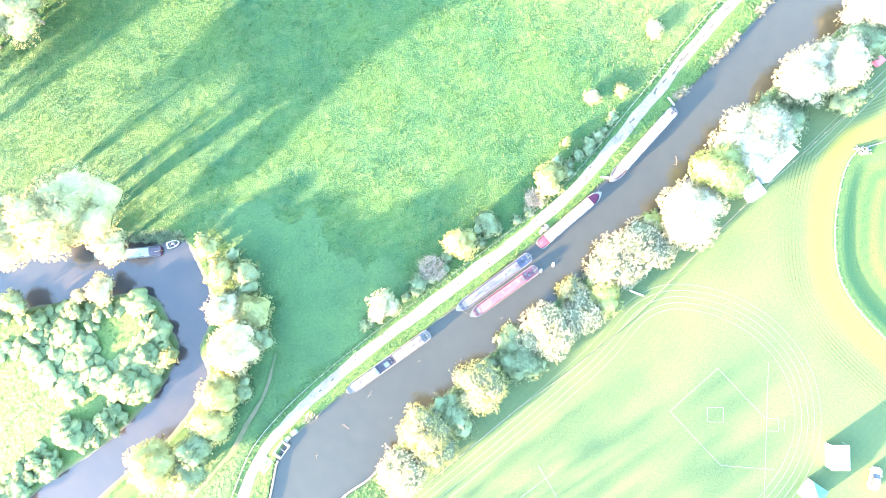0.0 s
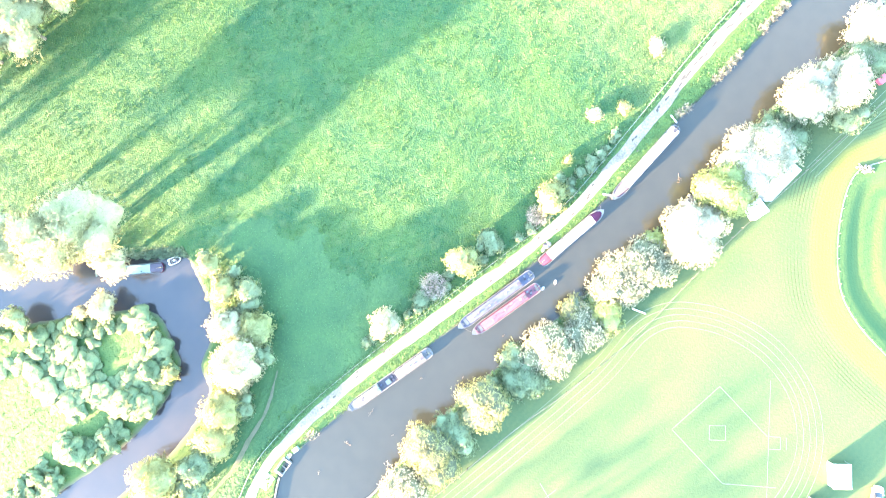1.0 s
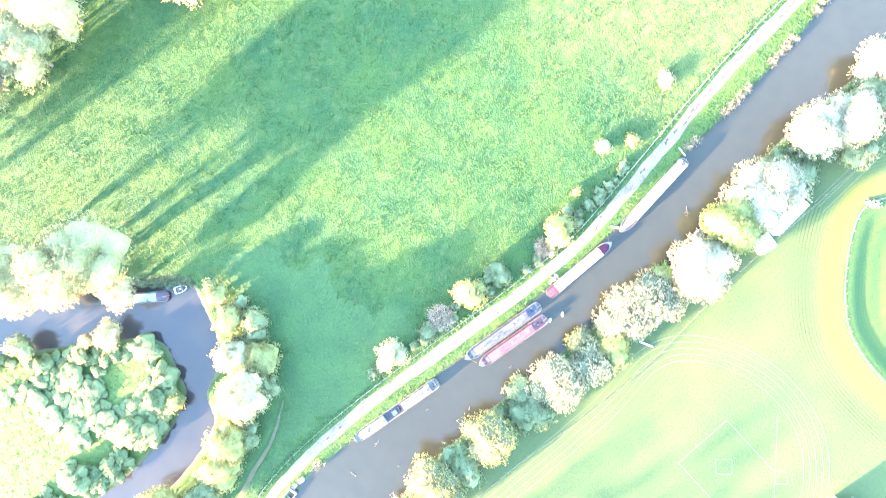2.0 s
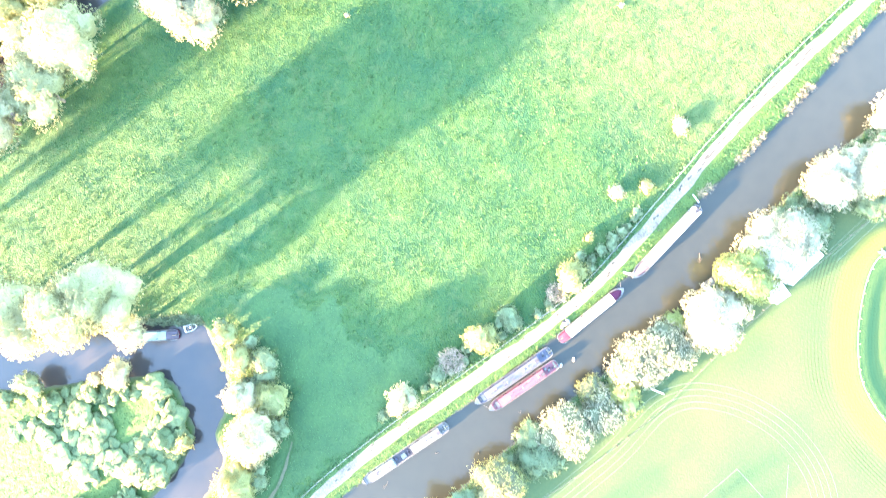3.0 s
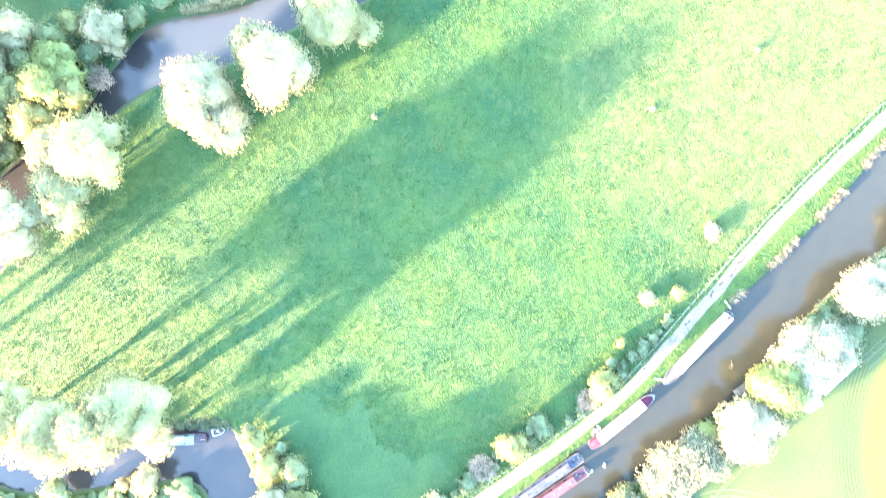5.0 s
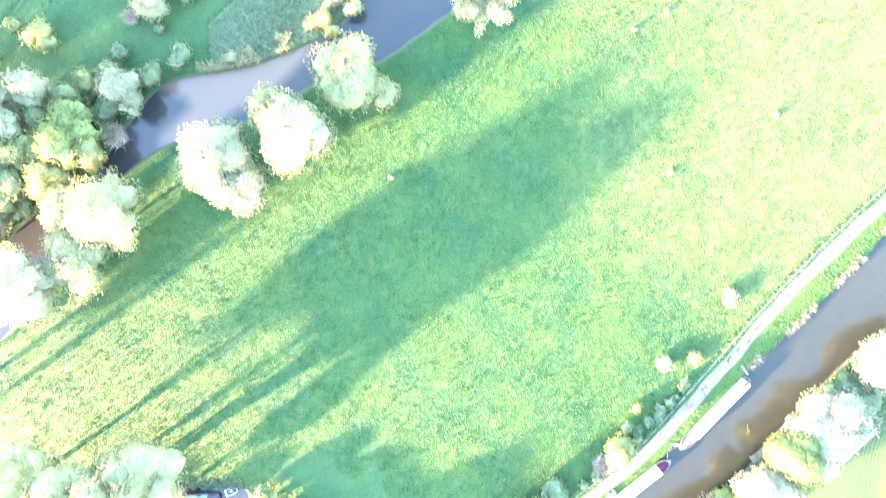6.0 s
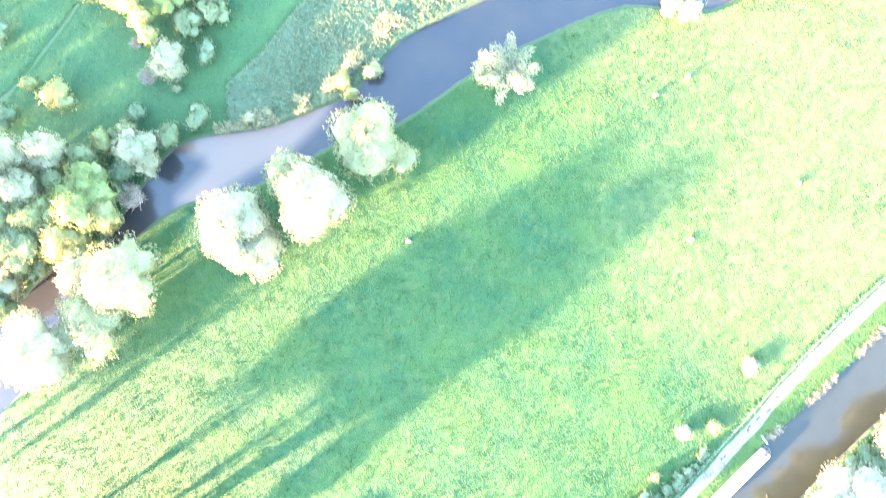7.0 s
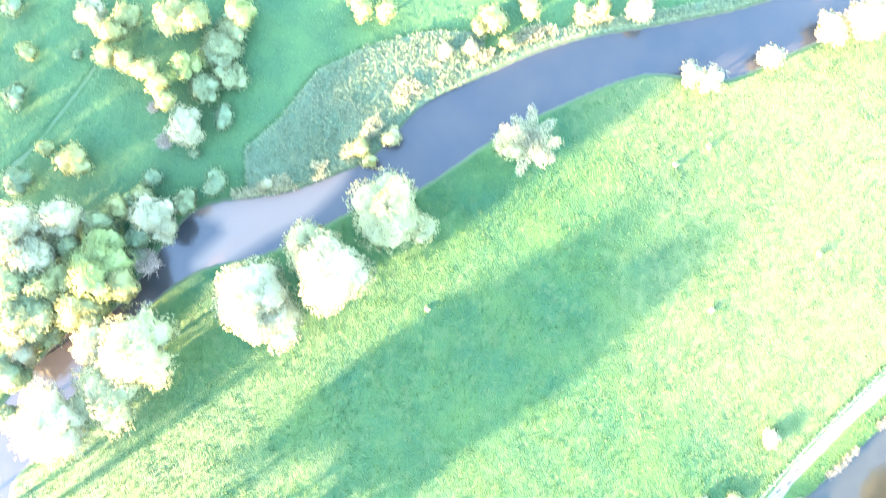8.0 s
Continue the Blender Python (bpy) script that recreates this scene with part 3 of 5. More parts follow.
def grow():
    sward("meadow_sward", -110, 76, -30, 122, 0.25, meadow_mask, 0.11, M["sward"], 51, "lumpy tall yellow-green meadow sward")
    sward("short_sward", -66, 0, -60, 8, 0.24, corner_mask, 0.16, M["low_sward"], 54, "short green grass by the river bend")
    sward("pasture_sward", -112, 60, 60, 124, 0.4, pasture_mask, 0.26, M["low_sward"], 57, "short green pasture grass across the river")
    sward("verge_sward", -40, 76, -58, 74, 0.2, verge_mask, 0.11, M["isle_sward"], 66, "bright rough grass strip between towpath and canal")
    sward("island_sward", -112, -46, -60, -10, 0.27, isle_mask, 0.16, M["isle_sward"], 60, "rank green grass on the river peninsula")
    sward("reed_sward", -66, 60, 76, 124, 0.3, reed_mask, 0.8, M["reed_sward"], 63, "dense grey-green reed bed by the river")
    p = scatter(-112, 76, -60, 122, 6.0, 11)
    rnd = np.random.default_rng(5).uniform(size=len(p))
    bleach = np.clip(0.08 + (p[:, 0] + 0.5 * p[:, 1] - 18) / 75, 0.04, 0.85) * np.clip(1 + 0.5 * patchy(p, 7.0, 6), 0.2, 1.8)
    pale, field, high = rnd < bleach, meadow_mask(p), tussocks(p, 51)
    tall = (field > 0.3) & (high > 0.46)
    z = 0.02 + 0.1 * field * high
    for name, pick, mat, k in (("meadow_grass", tall & ~pale, "blade", 1), ("flowering_grass", tall & pale, "pale", 21)):
        tufts(name, p[pick], z[pick], M[mat], 4, 0.26, 0.085, 1.1, k, "tall tufted meadow grass and herbs, " + ("yellow-green" if k == 1 else "bleached pale"))
    isle = (isle_mask(p) > 0.3) & (rnd < 0.3)
    tufts("island_grass", p[isle], z[isle] + 0.05, M["verge"], 4, 0.26, 0.09, 1.1, 3, "rank grass tufts on the river peninsula")
    bed = reed_mask(p) > 0.2
    tufts("reed_bed", p[bed], z[bed] + 0.4, M["reed"], 5, 0.55, 0.09, 0.9, 4, "grey-green reeds along the river bank")
    near = (corner_mask(p) > 0.3) & (rnd < 0.75)
    tufts("short_grass", p[near], z[near] * 0 + 0.06, M["short"], 3, 0.16, 0.09, 1.1, 31, "short tufted grass by the river bend")
    notch = np.array([(-62, -1.4), (-60.6, 0), (-56.6, 0.5), (-53.2, 0.8), (-49.7, 0.3), (-49.5, -1.2), (-52.9, -1.5), (-56.4, -1.9), (-59.8, -2.1)])
    q = scatter(-63, -49, -3, 2, 40.0, 41)
    q = q[inside(q, notch)]
    tufts("reed_margin", q, np.full(len(q), WATER), M["reed"], 6, 0.7, 0.06, 0.7, 42, "silver-green reeds standing in the shallow inlet")
    q = scatter(-64, 4, 76, 118, 10.0, 45)
    bank = inside(q, north_ring) & (to_river(q) > np.where(q[:, 0] < -44, 0.5, 2.4)) & (to_river(q) < np.where(q[:, 0] < -44, 2.2, 4.6) + 1.2 * patchy(q, 2.0, 46)) & (patchy(q, 1.6, 47) > -0.3)
    tufts("reed_fringe", q[bank], q[bank, 0] * 0 + 0.2, M["cream_reed"], 8, 1.1, 0.1, 0.7, 48, "tall cream dry reeds along the far river bank")
    far = (pasture_mask(p) > 0.3) & (rnd < 0.3)
    tufts("pasture_grass", p[far], z[far] * 0 + 0.06, M["short"], 2, 0.3, 0.14, 1.1, 32, "grazed grass tufts in the far pasture")
    # the strip between towpath and canal
    q = scatter(-40, 76, -55, 72, 9.0, 12)
    dcq, dtq = depth_into(q, canal_ring), distance(q, towpath_line)
    strip = (dcq > 0.1) & (dcq < 6) & (dtq > 1.25) & ~inside(q, west_of_path) & (q[:, 0] < canal_side(q[:, 1]) - 6) & (np.hypot(q[:, 0] + 28.6, q[:, 1] + 40.2) > 2.4)
    zq = land_height(q, dcq, dcq + 99)
    tufts("verge_grass", q[strip], zq[strip], M["verge"], 4, 0.3, 0.08, 1.1, 5, "bright rough grass between towpath and canal")
    hedge = inside(q, west_of_path) & (dtq > 1.25) & (dtq < 2.6)
    tufts("verge_grass", q[hedge], zq[hedge], M["short"], 6, 0.35, 0.1, 1.2, 6, "rough grass beside the wire fence")
    east = (dcq > 0.1) & (dcq < 4.5) & (q[:, 0] > canal_side(q[:, 1]) - 2) & ~inside(q, west_of_path)
    tufts("bank_grass", q[east], zq[east], M["short"], 6, 0.28, 0.09, 1.2, 7, "rank grass on the wooded canal bank")
    fringe = (dcq > 0.0) & (dcq < 1.3) & ~inside(q, west_of_path) & (q[:, 0] < canal_side(q[:, 1]) - 6)
    fringe &= ((q[:, 1] > 29.5) & (patchy(q, 2.2, 3) > -0.35)) | ((q[:, 1] < -29.5) & (q[:, 1] > -34.5) & (patchy(q, 1.5, 4) > 0.1))
    tufts("reed_fringe", q[fringe], zq[fringe], M["straw"], 9, 0.75, 0.07, 1.1, 8, "pale dry reeds leaning over the canal edge")


grow()


# ---- trees and shrubs ----
def leaf_quads(name, at, along, rng, length, width, mat, outward, loose=0.45):
    """Kite-shaped leaf sprays that start at the places and point along the given ways, and shade as parts of one soft mass that faces outward."""
    n = len(at)
    along = along / np.linalg.norm(along, axis=1)[:, None]
    side = np.cross(along, outward + rng.normal(size=(n, 3)) * 0.6)
    side /= np.linalg.norm(side, axis=1)[:, None]
    face = np.cross(along, side)
    side *= -np.sign((face * outward).sum(1))[:, None]
    k = rng.uniform(0.7, 1.3, n)[:, None]
    v = np.empty((n * 4, 3))
    v[0::4], v[2::4] = at, at + along * length * k
    mid = at + along * length * k * 0.55 + outward * length * 0.06
    v[1::4], v[3::4] = mid + side * width * k / 2, mid - side * width * k / 2
    me = mesh_from(name, v, np.arange(n * 4).reshape(-1, 4), mat)
    soft = outward + rng.normal(size=(n, 3)) * loose
    soft /= np.linalg.norm(soft, axis=1)[:, None]
    me.shade_smooth()
    me.normals_split_custom_set_from_vertices(np.repeat(soft, 4, axis=0).tolist())
    return me


def crown_shape(rng, r, half, lobes, deep):
    """A radius for every direction: a core with uneven boughs that swell out of it, and twigs on those."""
    a = np.arange(lobes) * 2.4 + rng.uniform(0, 6.28) + rng.uniform(-0.6, 0.6, lobes)
    c = np.where(np.arange(lobes) % 3 == 2, rng.uniform(0.5, 0.95, lobes), rng.uniform(-0.35, 0.45, lobes))
    sn = np.sqrt(1 - c * c)
    reach = rng.uniform(0.42, 0.86, lobes)
    mids = np.stack([sn * np.cos(a), sn * np.sin(a), c], 1) * reach[:, None]
    size = np.clip(rng.uniform(0.92, 1.22, lobes) - reach, 0.24, 0.5)
    mids[0], size[0] = (0.12 * math.cos(a[0]), 0.12 * math.sin(a[0]), 0.45), 0.5
    twigs = int(30 + 16 * r)
    axes = rng.normal(size=(twigs, 3))
    axes[:, 2] = axes[:, 2] * 0.8 + 0.35
    axes /= np.linalg.norm(axes, axis=1)[:, None]
    high, wide = rng.uniform(0.2, 1.0, twigs) * min(0.2, 0.7 / r), rng.uniform(0.6, 1.2, twigs) * min(0.26, 0.6 / r)

    def place(d, k):
        """Where direction d meets the crown, at k times its radius."""
        near = d @ mids.T
        inner = near ** 2 - (mids ** 2).sum(1) + size ** 2
        out = np.where(inner > 0, near + np.sqrt(np.maximum(inner, 0)), 0).max(1)
        angle = np.arccos(np.clip(d @ axes.T, -1, 1))
        fine = (high * np.exp(-(angle / wide) ** 2)).max(1)
        return d * ((np.maximum(out, deep) + fine) * k)[:, None] * np.array([r, r, half])
    return place


def dome_leaves(rng, place, mid, count, size, mat, spray):
    """Leafy sprays that stand out from the crown's surface; spray: their length in metres."""
    each = 5
    n = max(1, count // each)
    d = rng.normal(size=(n, 3))
    d[:, 2] = d[:, 2] * 0.9 + 0.35
    d /= np.linalg.norm(d, axis=1)[:, None]
    base = place(d, rng.uniform(0.84, 1.0, n))
    # which way the surface faces there, from two places beside each one
    s = np.cross(d, np.array([0.3, 0.1, 1.0]))
    s /= np.linalg.norm(s, axis=1)[:, None]
    t = np.cross(d, s)
    e = 0.1
    near = [place((d + e * q) / np.linalg.norm(d + e * q, axis=1)[:, None], np.ones(n)) for q in (s, -s, t, -t)]
    face = np.cross(near[0] - near[1], near[2] - near[3])
    face *= np.sign((face * d).sum(1))[:, None]
    face /= np.linalg.norm(face, axis=1)[:, None] + 1e-9
    base[:, 2] += mid
    way = face * 0.7 + rng.normal(size=(n, 3)) * 0.5 + np.array([0, 0, 0.2])
    way /= np.linalg.norm(way, axis=1)[:, None]
    long = spray * rng.uniform(0.5, 1.3, n)
    way, face = np.repeat(way, each, axis=0), np.repeat(face * 0.8 + d * 0.2, each, axis=0)
    at = np.repeat(base, each, axis=0) + way * (np.tile(np.linspace(0.0, 1.0, each), n) * np.repeat(long, each))[:, None]
    return leaf_quads("crown", at, way * 0.4 + rng.normal(size=at.shape) * 0.75, rng, size * 2.6, size * 1.15, mat, face, 0.2 if spray < 0.15 else 0.45)


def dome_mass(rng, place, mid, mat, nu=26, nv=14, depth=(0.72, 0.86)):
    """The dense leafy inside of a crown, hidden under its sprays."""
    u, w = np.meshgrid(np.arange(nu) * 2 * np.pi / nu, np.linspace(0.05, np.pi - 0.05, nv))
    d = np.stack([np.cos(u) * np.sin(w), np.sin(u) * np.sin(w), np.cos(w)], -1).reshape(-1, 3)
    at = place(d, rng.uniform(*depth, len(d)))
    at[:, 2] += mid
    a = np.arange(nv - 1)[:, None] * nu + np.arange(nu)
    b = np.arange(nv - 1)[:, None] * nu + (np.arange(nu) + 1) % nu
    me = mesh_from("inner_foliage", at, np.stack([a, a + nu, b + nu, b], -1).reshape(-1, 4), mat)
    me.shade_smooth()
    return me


def tree(x, y, r, h, mat, seed, name, label, category, group, lobes=0, thin=1.0, blossom=False):
    """A tapered trunk with limbs under a crown of leaf sprays; shrubs have short stems."""
    rng = np.random.default_rng(seed)
    thing = tagged(new(name), label, category, group)
    thing.location = (x, y, -0.1)
    tall = h > 7.5
    low = h * (0.14 if h > 13 else 0.06)
    mid, half = (h + low) / 2, (h - low) / 2
    tr = 0.05 + 0.022 * h
    part("trunk", rod((0, 0, 0), (rng.normal() * 0.2, rng.normal() * 0.2, low + half * 0.6), tr, tr * 0.55, 8), M["bark"], thing)
    for k in range(4 if tall else 3):
        a = k * 1.7 + rng.uniform(0, 1)
        part("limb", rod((0, 0, low * 0.7), (r * 0.5 * math.cos(a), r * 0.5 * math.sin(a), mid + half * 0.2), tr * 0.5, tr * 0.12, 5), M["bark"], thing)
    if mat == "t":
        part("crown", twig_cloud(rng, r, h, int(330 * r)), M["twig"], thing, "bare tangled brown twigs")
        return thing
    size = (0.1 if mat == "sage" or blossom else 0.12 if h < 10.5 else 0.13) * (2.4 if thin < 1 else 1)
    if lobes:  # separate boughs that reach out from the trunk
        at = []
        for k in range(lobes):
            a, rise = 2 * np.pi * k / lobes + rng.uniform(-0.3, 0.3), rng.uniform(-0.1, 0.7)
            reach = rng.uniform(0.7, 1.05)
            n = 800
            t = rng.uniform(0.05, 1.0, n) * reach
            d = rng.normal(size=(n, 3))
            d *= (r * (0.3 - 0.17 * t) * rng.uniform(0.6, 1.0, n))[:, None] / np.linalg.norm(d, axis=1)[:, None]
            at.append(d + np.stack([r * t * np.cos(a), r * t * np.sin(a), mid + half * rise * t + 0.25 * half * np.sin(3 * t)], 1))
        at = np.vstack(at)
        part("crown", leaf_quads("crown", at, at * (1, 1, 0.3) * 0.12 + rng.normal(size=at.shape) * 0.6, rng, 0.42, 0.15, M[mat], (at - (0, 0, mid - half)) / np.linalg.norm(at - (0, 0, mid - half), axis=1)[:, None]), None, thing)
        return thing
    place = crown_shape(rng, r, half, int(6 + 1.2 * r), 0.46 if r > 2.2 else 0.6)
    count = int(thin * min(10500, (0.75 if blossom else 0.7 if mat == "sage" else 1.0) * np.pi * r * (r + half) / (size * size * 1.6)))
    part("crown", dome_leaves(rng, place, mid, count, size, M[mat], 0.4 if blossom else 0.07 if mat == "sage" else 0.22), None, thing)
    if mat == "sage":
        part("inner_foliage", dome_mass(rng, place, mid, M[mat], 32, 12, (0.9, 1.0)), None, thing)
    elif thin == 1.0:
        # blossom trees get a darker mass, as painted shade in their gaps
        part("inner_foliage", dome_mass(rng, place, mid, M["inner_shade" if blossom else mat], *((44, 24) if r > 4.5 else (28, 15) if r > 2.6 else (18, 10))), None, thing)
    return thing


def twig_cloud(rng, r, h, count):
    a = rng.uniform(0, 2 * np.pi, count)
    reach = np.sqrt(rng.uniform(0, 1, count)) * r
    base = np.stack([reach * 0.8 * np.cos(a), reach * 0.8 * np.sin(a), rng.uniform(0, h * 0.6, count)], 1)
    tip = base + rng.normal(size=(count, 3)) * np.array([0.3, 0.3, 0.25]) * r * 0.6
    tip[:, 2] = np.clip(tip[:, 2] + 0.3 * h, 0.1, h)
    side = np.cross(tip - base, rng.normal(size=(count, 3)))
    side *= 0.03 / np.linalg.norm(side, axis=1)[:, None]
    v = np.empty((count * 4, 3))
    v[0::4], v[1::4], v[2::4], v[3::4] = base - side, base + side, tip + side * 0.4, tip - side * 0.4
    return mesh_from("crown", v, np.arange(count * 4).reshape(-1, 4), M["twig"])


LOOKS = {"wc": "creamy sunlit leaves", "sallow": "pale grey-green leaves", "w": "pale silvery sunlit leaves", "wp": "silver-green willow leaves", "y": "yellow-green spring leaves", "yg": "bright yellow-green leaves", "g": "dense mid-green leaves", "t": "bare brown twigs"}
EAST_BANK = [
    (-4.7, -41.8, 4.4, 5.0, 'w'), (-1.0, -33.1, 4.6, 7.0, 'y'), (3.6, -30.9, 4.1, 5.0, 'g'), (0.8, -37.3, 3.8, 5.0, 'y'),
    (9.0, -25.2, 4.6, 7.5, 'y'), (15.6, -20.5, 3.8, 4.0, 'g'), (13.8, -16.5, 2.7, 4.0, 'g'), (17.7, -21.0, 2.8, 3.0, 'g'),
    (20.2, -14.4, 4.9, 7.0, 'w'), (26.7, -10.5, 4.1, 6.0, 'w'), (29.6, -7.3, 3.8, 6.0, 'yg'), (24.1, -7.1, 2.4, 5.0, 'y'),
]
EAST_BANK_FAR = [
    (31.8, -2.1, 4.8, 7.0, 'w'), (36.6, 1.1, 5.2, 7.0, 'w'), (38.8, 5.9, 2.1, 5.0, 'yg'), (44.0, 7.6, 5.6, 9.5, 'w'),
    (49.0, 15.2, 5.2, 10.0, 'yg'), (54.1, 20.8, 5.8, 9.0, 'w'), (57.0, 22.6, 4.4, 9.0, 'w'), (60.1, 26.7, 4.4, 4.0, 'g'),
    (56.7, 26.1, 2.2, 4.0, 'g'), (63.3, 32.4, 4.9, 8.5, 'w'), (68.9, 35.2, 4.9, 8.5, 'w'), (71.5, 29.5, 3.2, 5.0, 'g'), (74.6, 41.1, 4.4, 6.0, 'g'), (74.7, 45.1, 4.8, 8.0, 'w'),
]
TOWPATH_SIDE = [
    (-10.2, -11.5, 3.1, 6.5, 'w'), (-1.4, -4.3, 3.0, 3.0, 't'), (-3.9, -7.0, 2.2, 2.5, 'g'), (3.6, 0.8, 3.4, 6.0, 'y'), (8.4, 4.3, 2.8, 3.5, 'g'),
    (19.4, 12.8, 3.2, 6.5, 'y'), (16.9, 9.7, 2.2, 2.5, 't'), (26.9, 29.0, 1.8, 1.5, 'w'), (32.4, 30.5, 1.6, 1.1, 'y'), (37.7, 41.9, 2.0, 1.4, 'w'),
    (22.5, 20.5, 1.2, 1.3, 'y'), (20.8, 16.7, 1.4, 2.0, 'g'),
]
RIVER_BEND = [
    (-67.4, 3.0, 6.2, 17.0, 'wp'), (-76.9, -1.2, 7.4, 20.0, 'wp'), (-63.9, 4.0, 7.4, 19.0, 'wp'), (-69.6, 0.1, 6.4, 20.0, 'wp'), (-61.8, -2.4, 3.8, 9.0, 'w'), (-85.6, 1.5, 7.4, 21.0, 'wp'),
    (-44.0, -2.6, 2.7, 4.0, 'y'), (-41.4, -7.2, 3.1, 4.2, 'y'), (-36.4, -7.5, 3.7, 4.2, 'g'), (-40.2, -14.0, 3.8, 5.2, 'w'), (-35.3, -14.2, 4.6, 4.6, 'y'),
    (-36.9, -20.8, 5.2, 9.0, 'w'), (-33.4, -19.0, 2.9, 4.0, 'g'), (-38.9, -29.1, 4.3, 9.4, 'y'), (-40.5, -34.2, 4.5, 8.6, 'y'), (-43.9, -39.5, 3.6, 8.0, 'g'),
]
RIVER_BEND_LOW = [
    (-36.4, -28.8, 2.7, 4.0, 'g'), (-50.9, -43.0, 5.2, 9.0, 'y'), (-45.2, -45.3, 3.9, 6.0, 'g'), (-63.9, -11.2, 2.9, 5.0, 'w'), (-69.1, -12.7, 1.5, 3.0, 'w'),
    (-50.8, -23.5, 2.0, 3.0, 'y'), (-81.1, -14.5, 2.9, 5.0, 'g'),
]
UPPER_RIVER = [
    (-89.1, 35.3, 7.7, 16.0, 'w'), (-80.5, 40.3, 6.7, 14.0, 'wp'), (-74.9, 49.0, 8.2, 16.0, 'wp'), (-84.1, 48.8, 4.3, 12.0, 'w'), (-55.7, 59.6, 7.4, 16.0, 'w'),
    (-52.7, 55.7, 5.8, 12.0, 'w'), (-42.2, 65.6, 7.4, 17.0, 'w'), (-47.0, 69.2, 4.7, 13.0, 'wp'), (-33.1, 77.2, 7.3, 14.0, 'wp'), (-28.8, 74.7, 3.8, 9.0, 'wp'),
    (-9.7, 90.9, 5.8, 12.0, 'w'), (-13.0, 90.0, 3.3, 9.0, 'wp'), (18.2, 106.0, 2.4, 4.0, 'w'), (21.8, 105.3, 2.5, 3.5, 'w'), (32.0, 110.2, 2.5, 3.0, 'w'),
    (42.5, 115.7, 3.4, 4.0, 'w'), (47.8, 116.9, 4.8, 9.0, 'w'),
]
FAR_BANK = [
    (-99.7, 67.7, 5.4, 14.0, 'w'), (-93.0, 71.0, 3.6, 12.0, 'w'), (-97.0, 63.5, 3.8, 13.0, 'w'), (-87.8, 70.6, 2.8, 7.0, 'sallow'), (-77.3, 72.8, 3.8, 7.0, 'w'),
    (-84.2, 74.1, 2.3, 6.0, 'y'), (-75.2, 70.7, 2.7, 6.0, 'w'), (-72.0, 75.6, 2.6, 4.0, 'sallow'), (-85.7, 66.2, 3.6, 9.0, 'yg'), (-85.5, 61.7, 5.4, 11.0, 'yg'),
    (-81.5, 59.9, 3.5, 9.0, 'y'), (-93.0, 58.9, 3.6, 11.0, 'y'), (-88.5, 54.9, 4.1, 10.0, 'y'), (-92.1, 65.7, 3.2, 8.0, 'sallow'), (-98.9, 58.0, 5.0, 13.0, 'sallow'),
    (-97.1, 53.3, 4.8, 11.0, 'sallow'), (-100.0, 49.0, 3.1, 9.0, 'w'), (-99.2, 45.4, 2.7, 8.0, 'w'), (-101.2, 52.9, 3.6, 11.0, 'sallow'), (-79.0, 64.2, 2.5, 4.0, 't'),
    (-80.4, 69.0, 2.7, 5.0, 'g'), (-96.2, 49.6, 2.7, 6.0, 'sallow'),
]
FAR_BANK_EAST = [
    (-101.5, 42.0, 4.2, 9.0, 'g'), (-100.8, 33.3, 3.4, 7.0, 'g'), (-67.0, 79.7, 2.8, 4.0, 'g'), (-71.8, 85.1, 1.1, 2.0, 'g'), (-42.1, 113.8, 2.5, 5.0, 'yg'),
    (-37.4, 113.7, 2.3, 5.0, 'yg'), (-20.3, 112.1, 1.9, 3.0, 'y'), (-17.8, 113.5, 2.7, 4.0, 'y'), (-11.9, 116.3, 2.5, 4.0, 'y'), (-2.3, 116.6, 1.2, 3.0, 'w'),
    (1.9, 117.2, 1.7, 3.0, 'y'), (8.1, 116.7, 2.5, 6.0, 'w'), (-14.9, 109.6, 1.7, 3.0, 'y'), (-34.9, 90.6, 2.0, 3.0, 'wp'), (-40.2, 88.4, 1.9, 3.0, 'y'),
    (-26.1, 107.4, 1.7, 3.0, 'w'), (-21.5, 108.2, 1.6, 3.0, 'w'), (-38.5, 86.1, 1.6, 3.0, 'y'), (-57.5, 80.4, 1.3, 2.2, 'w'),
]
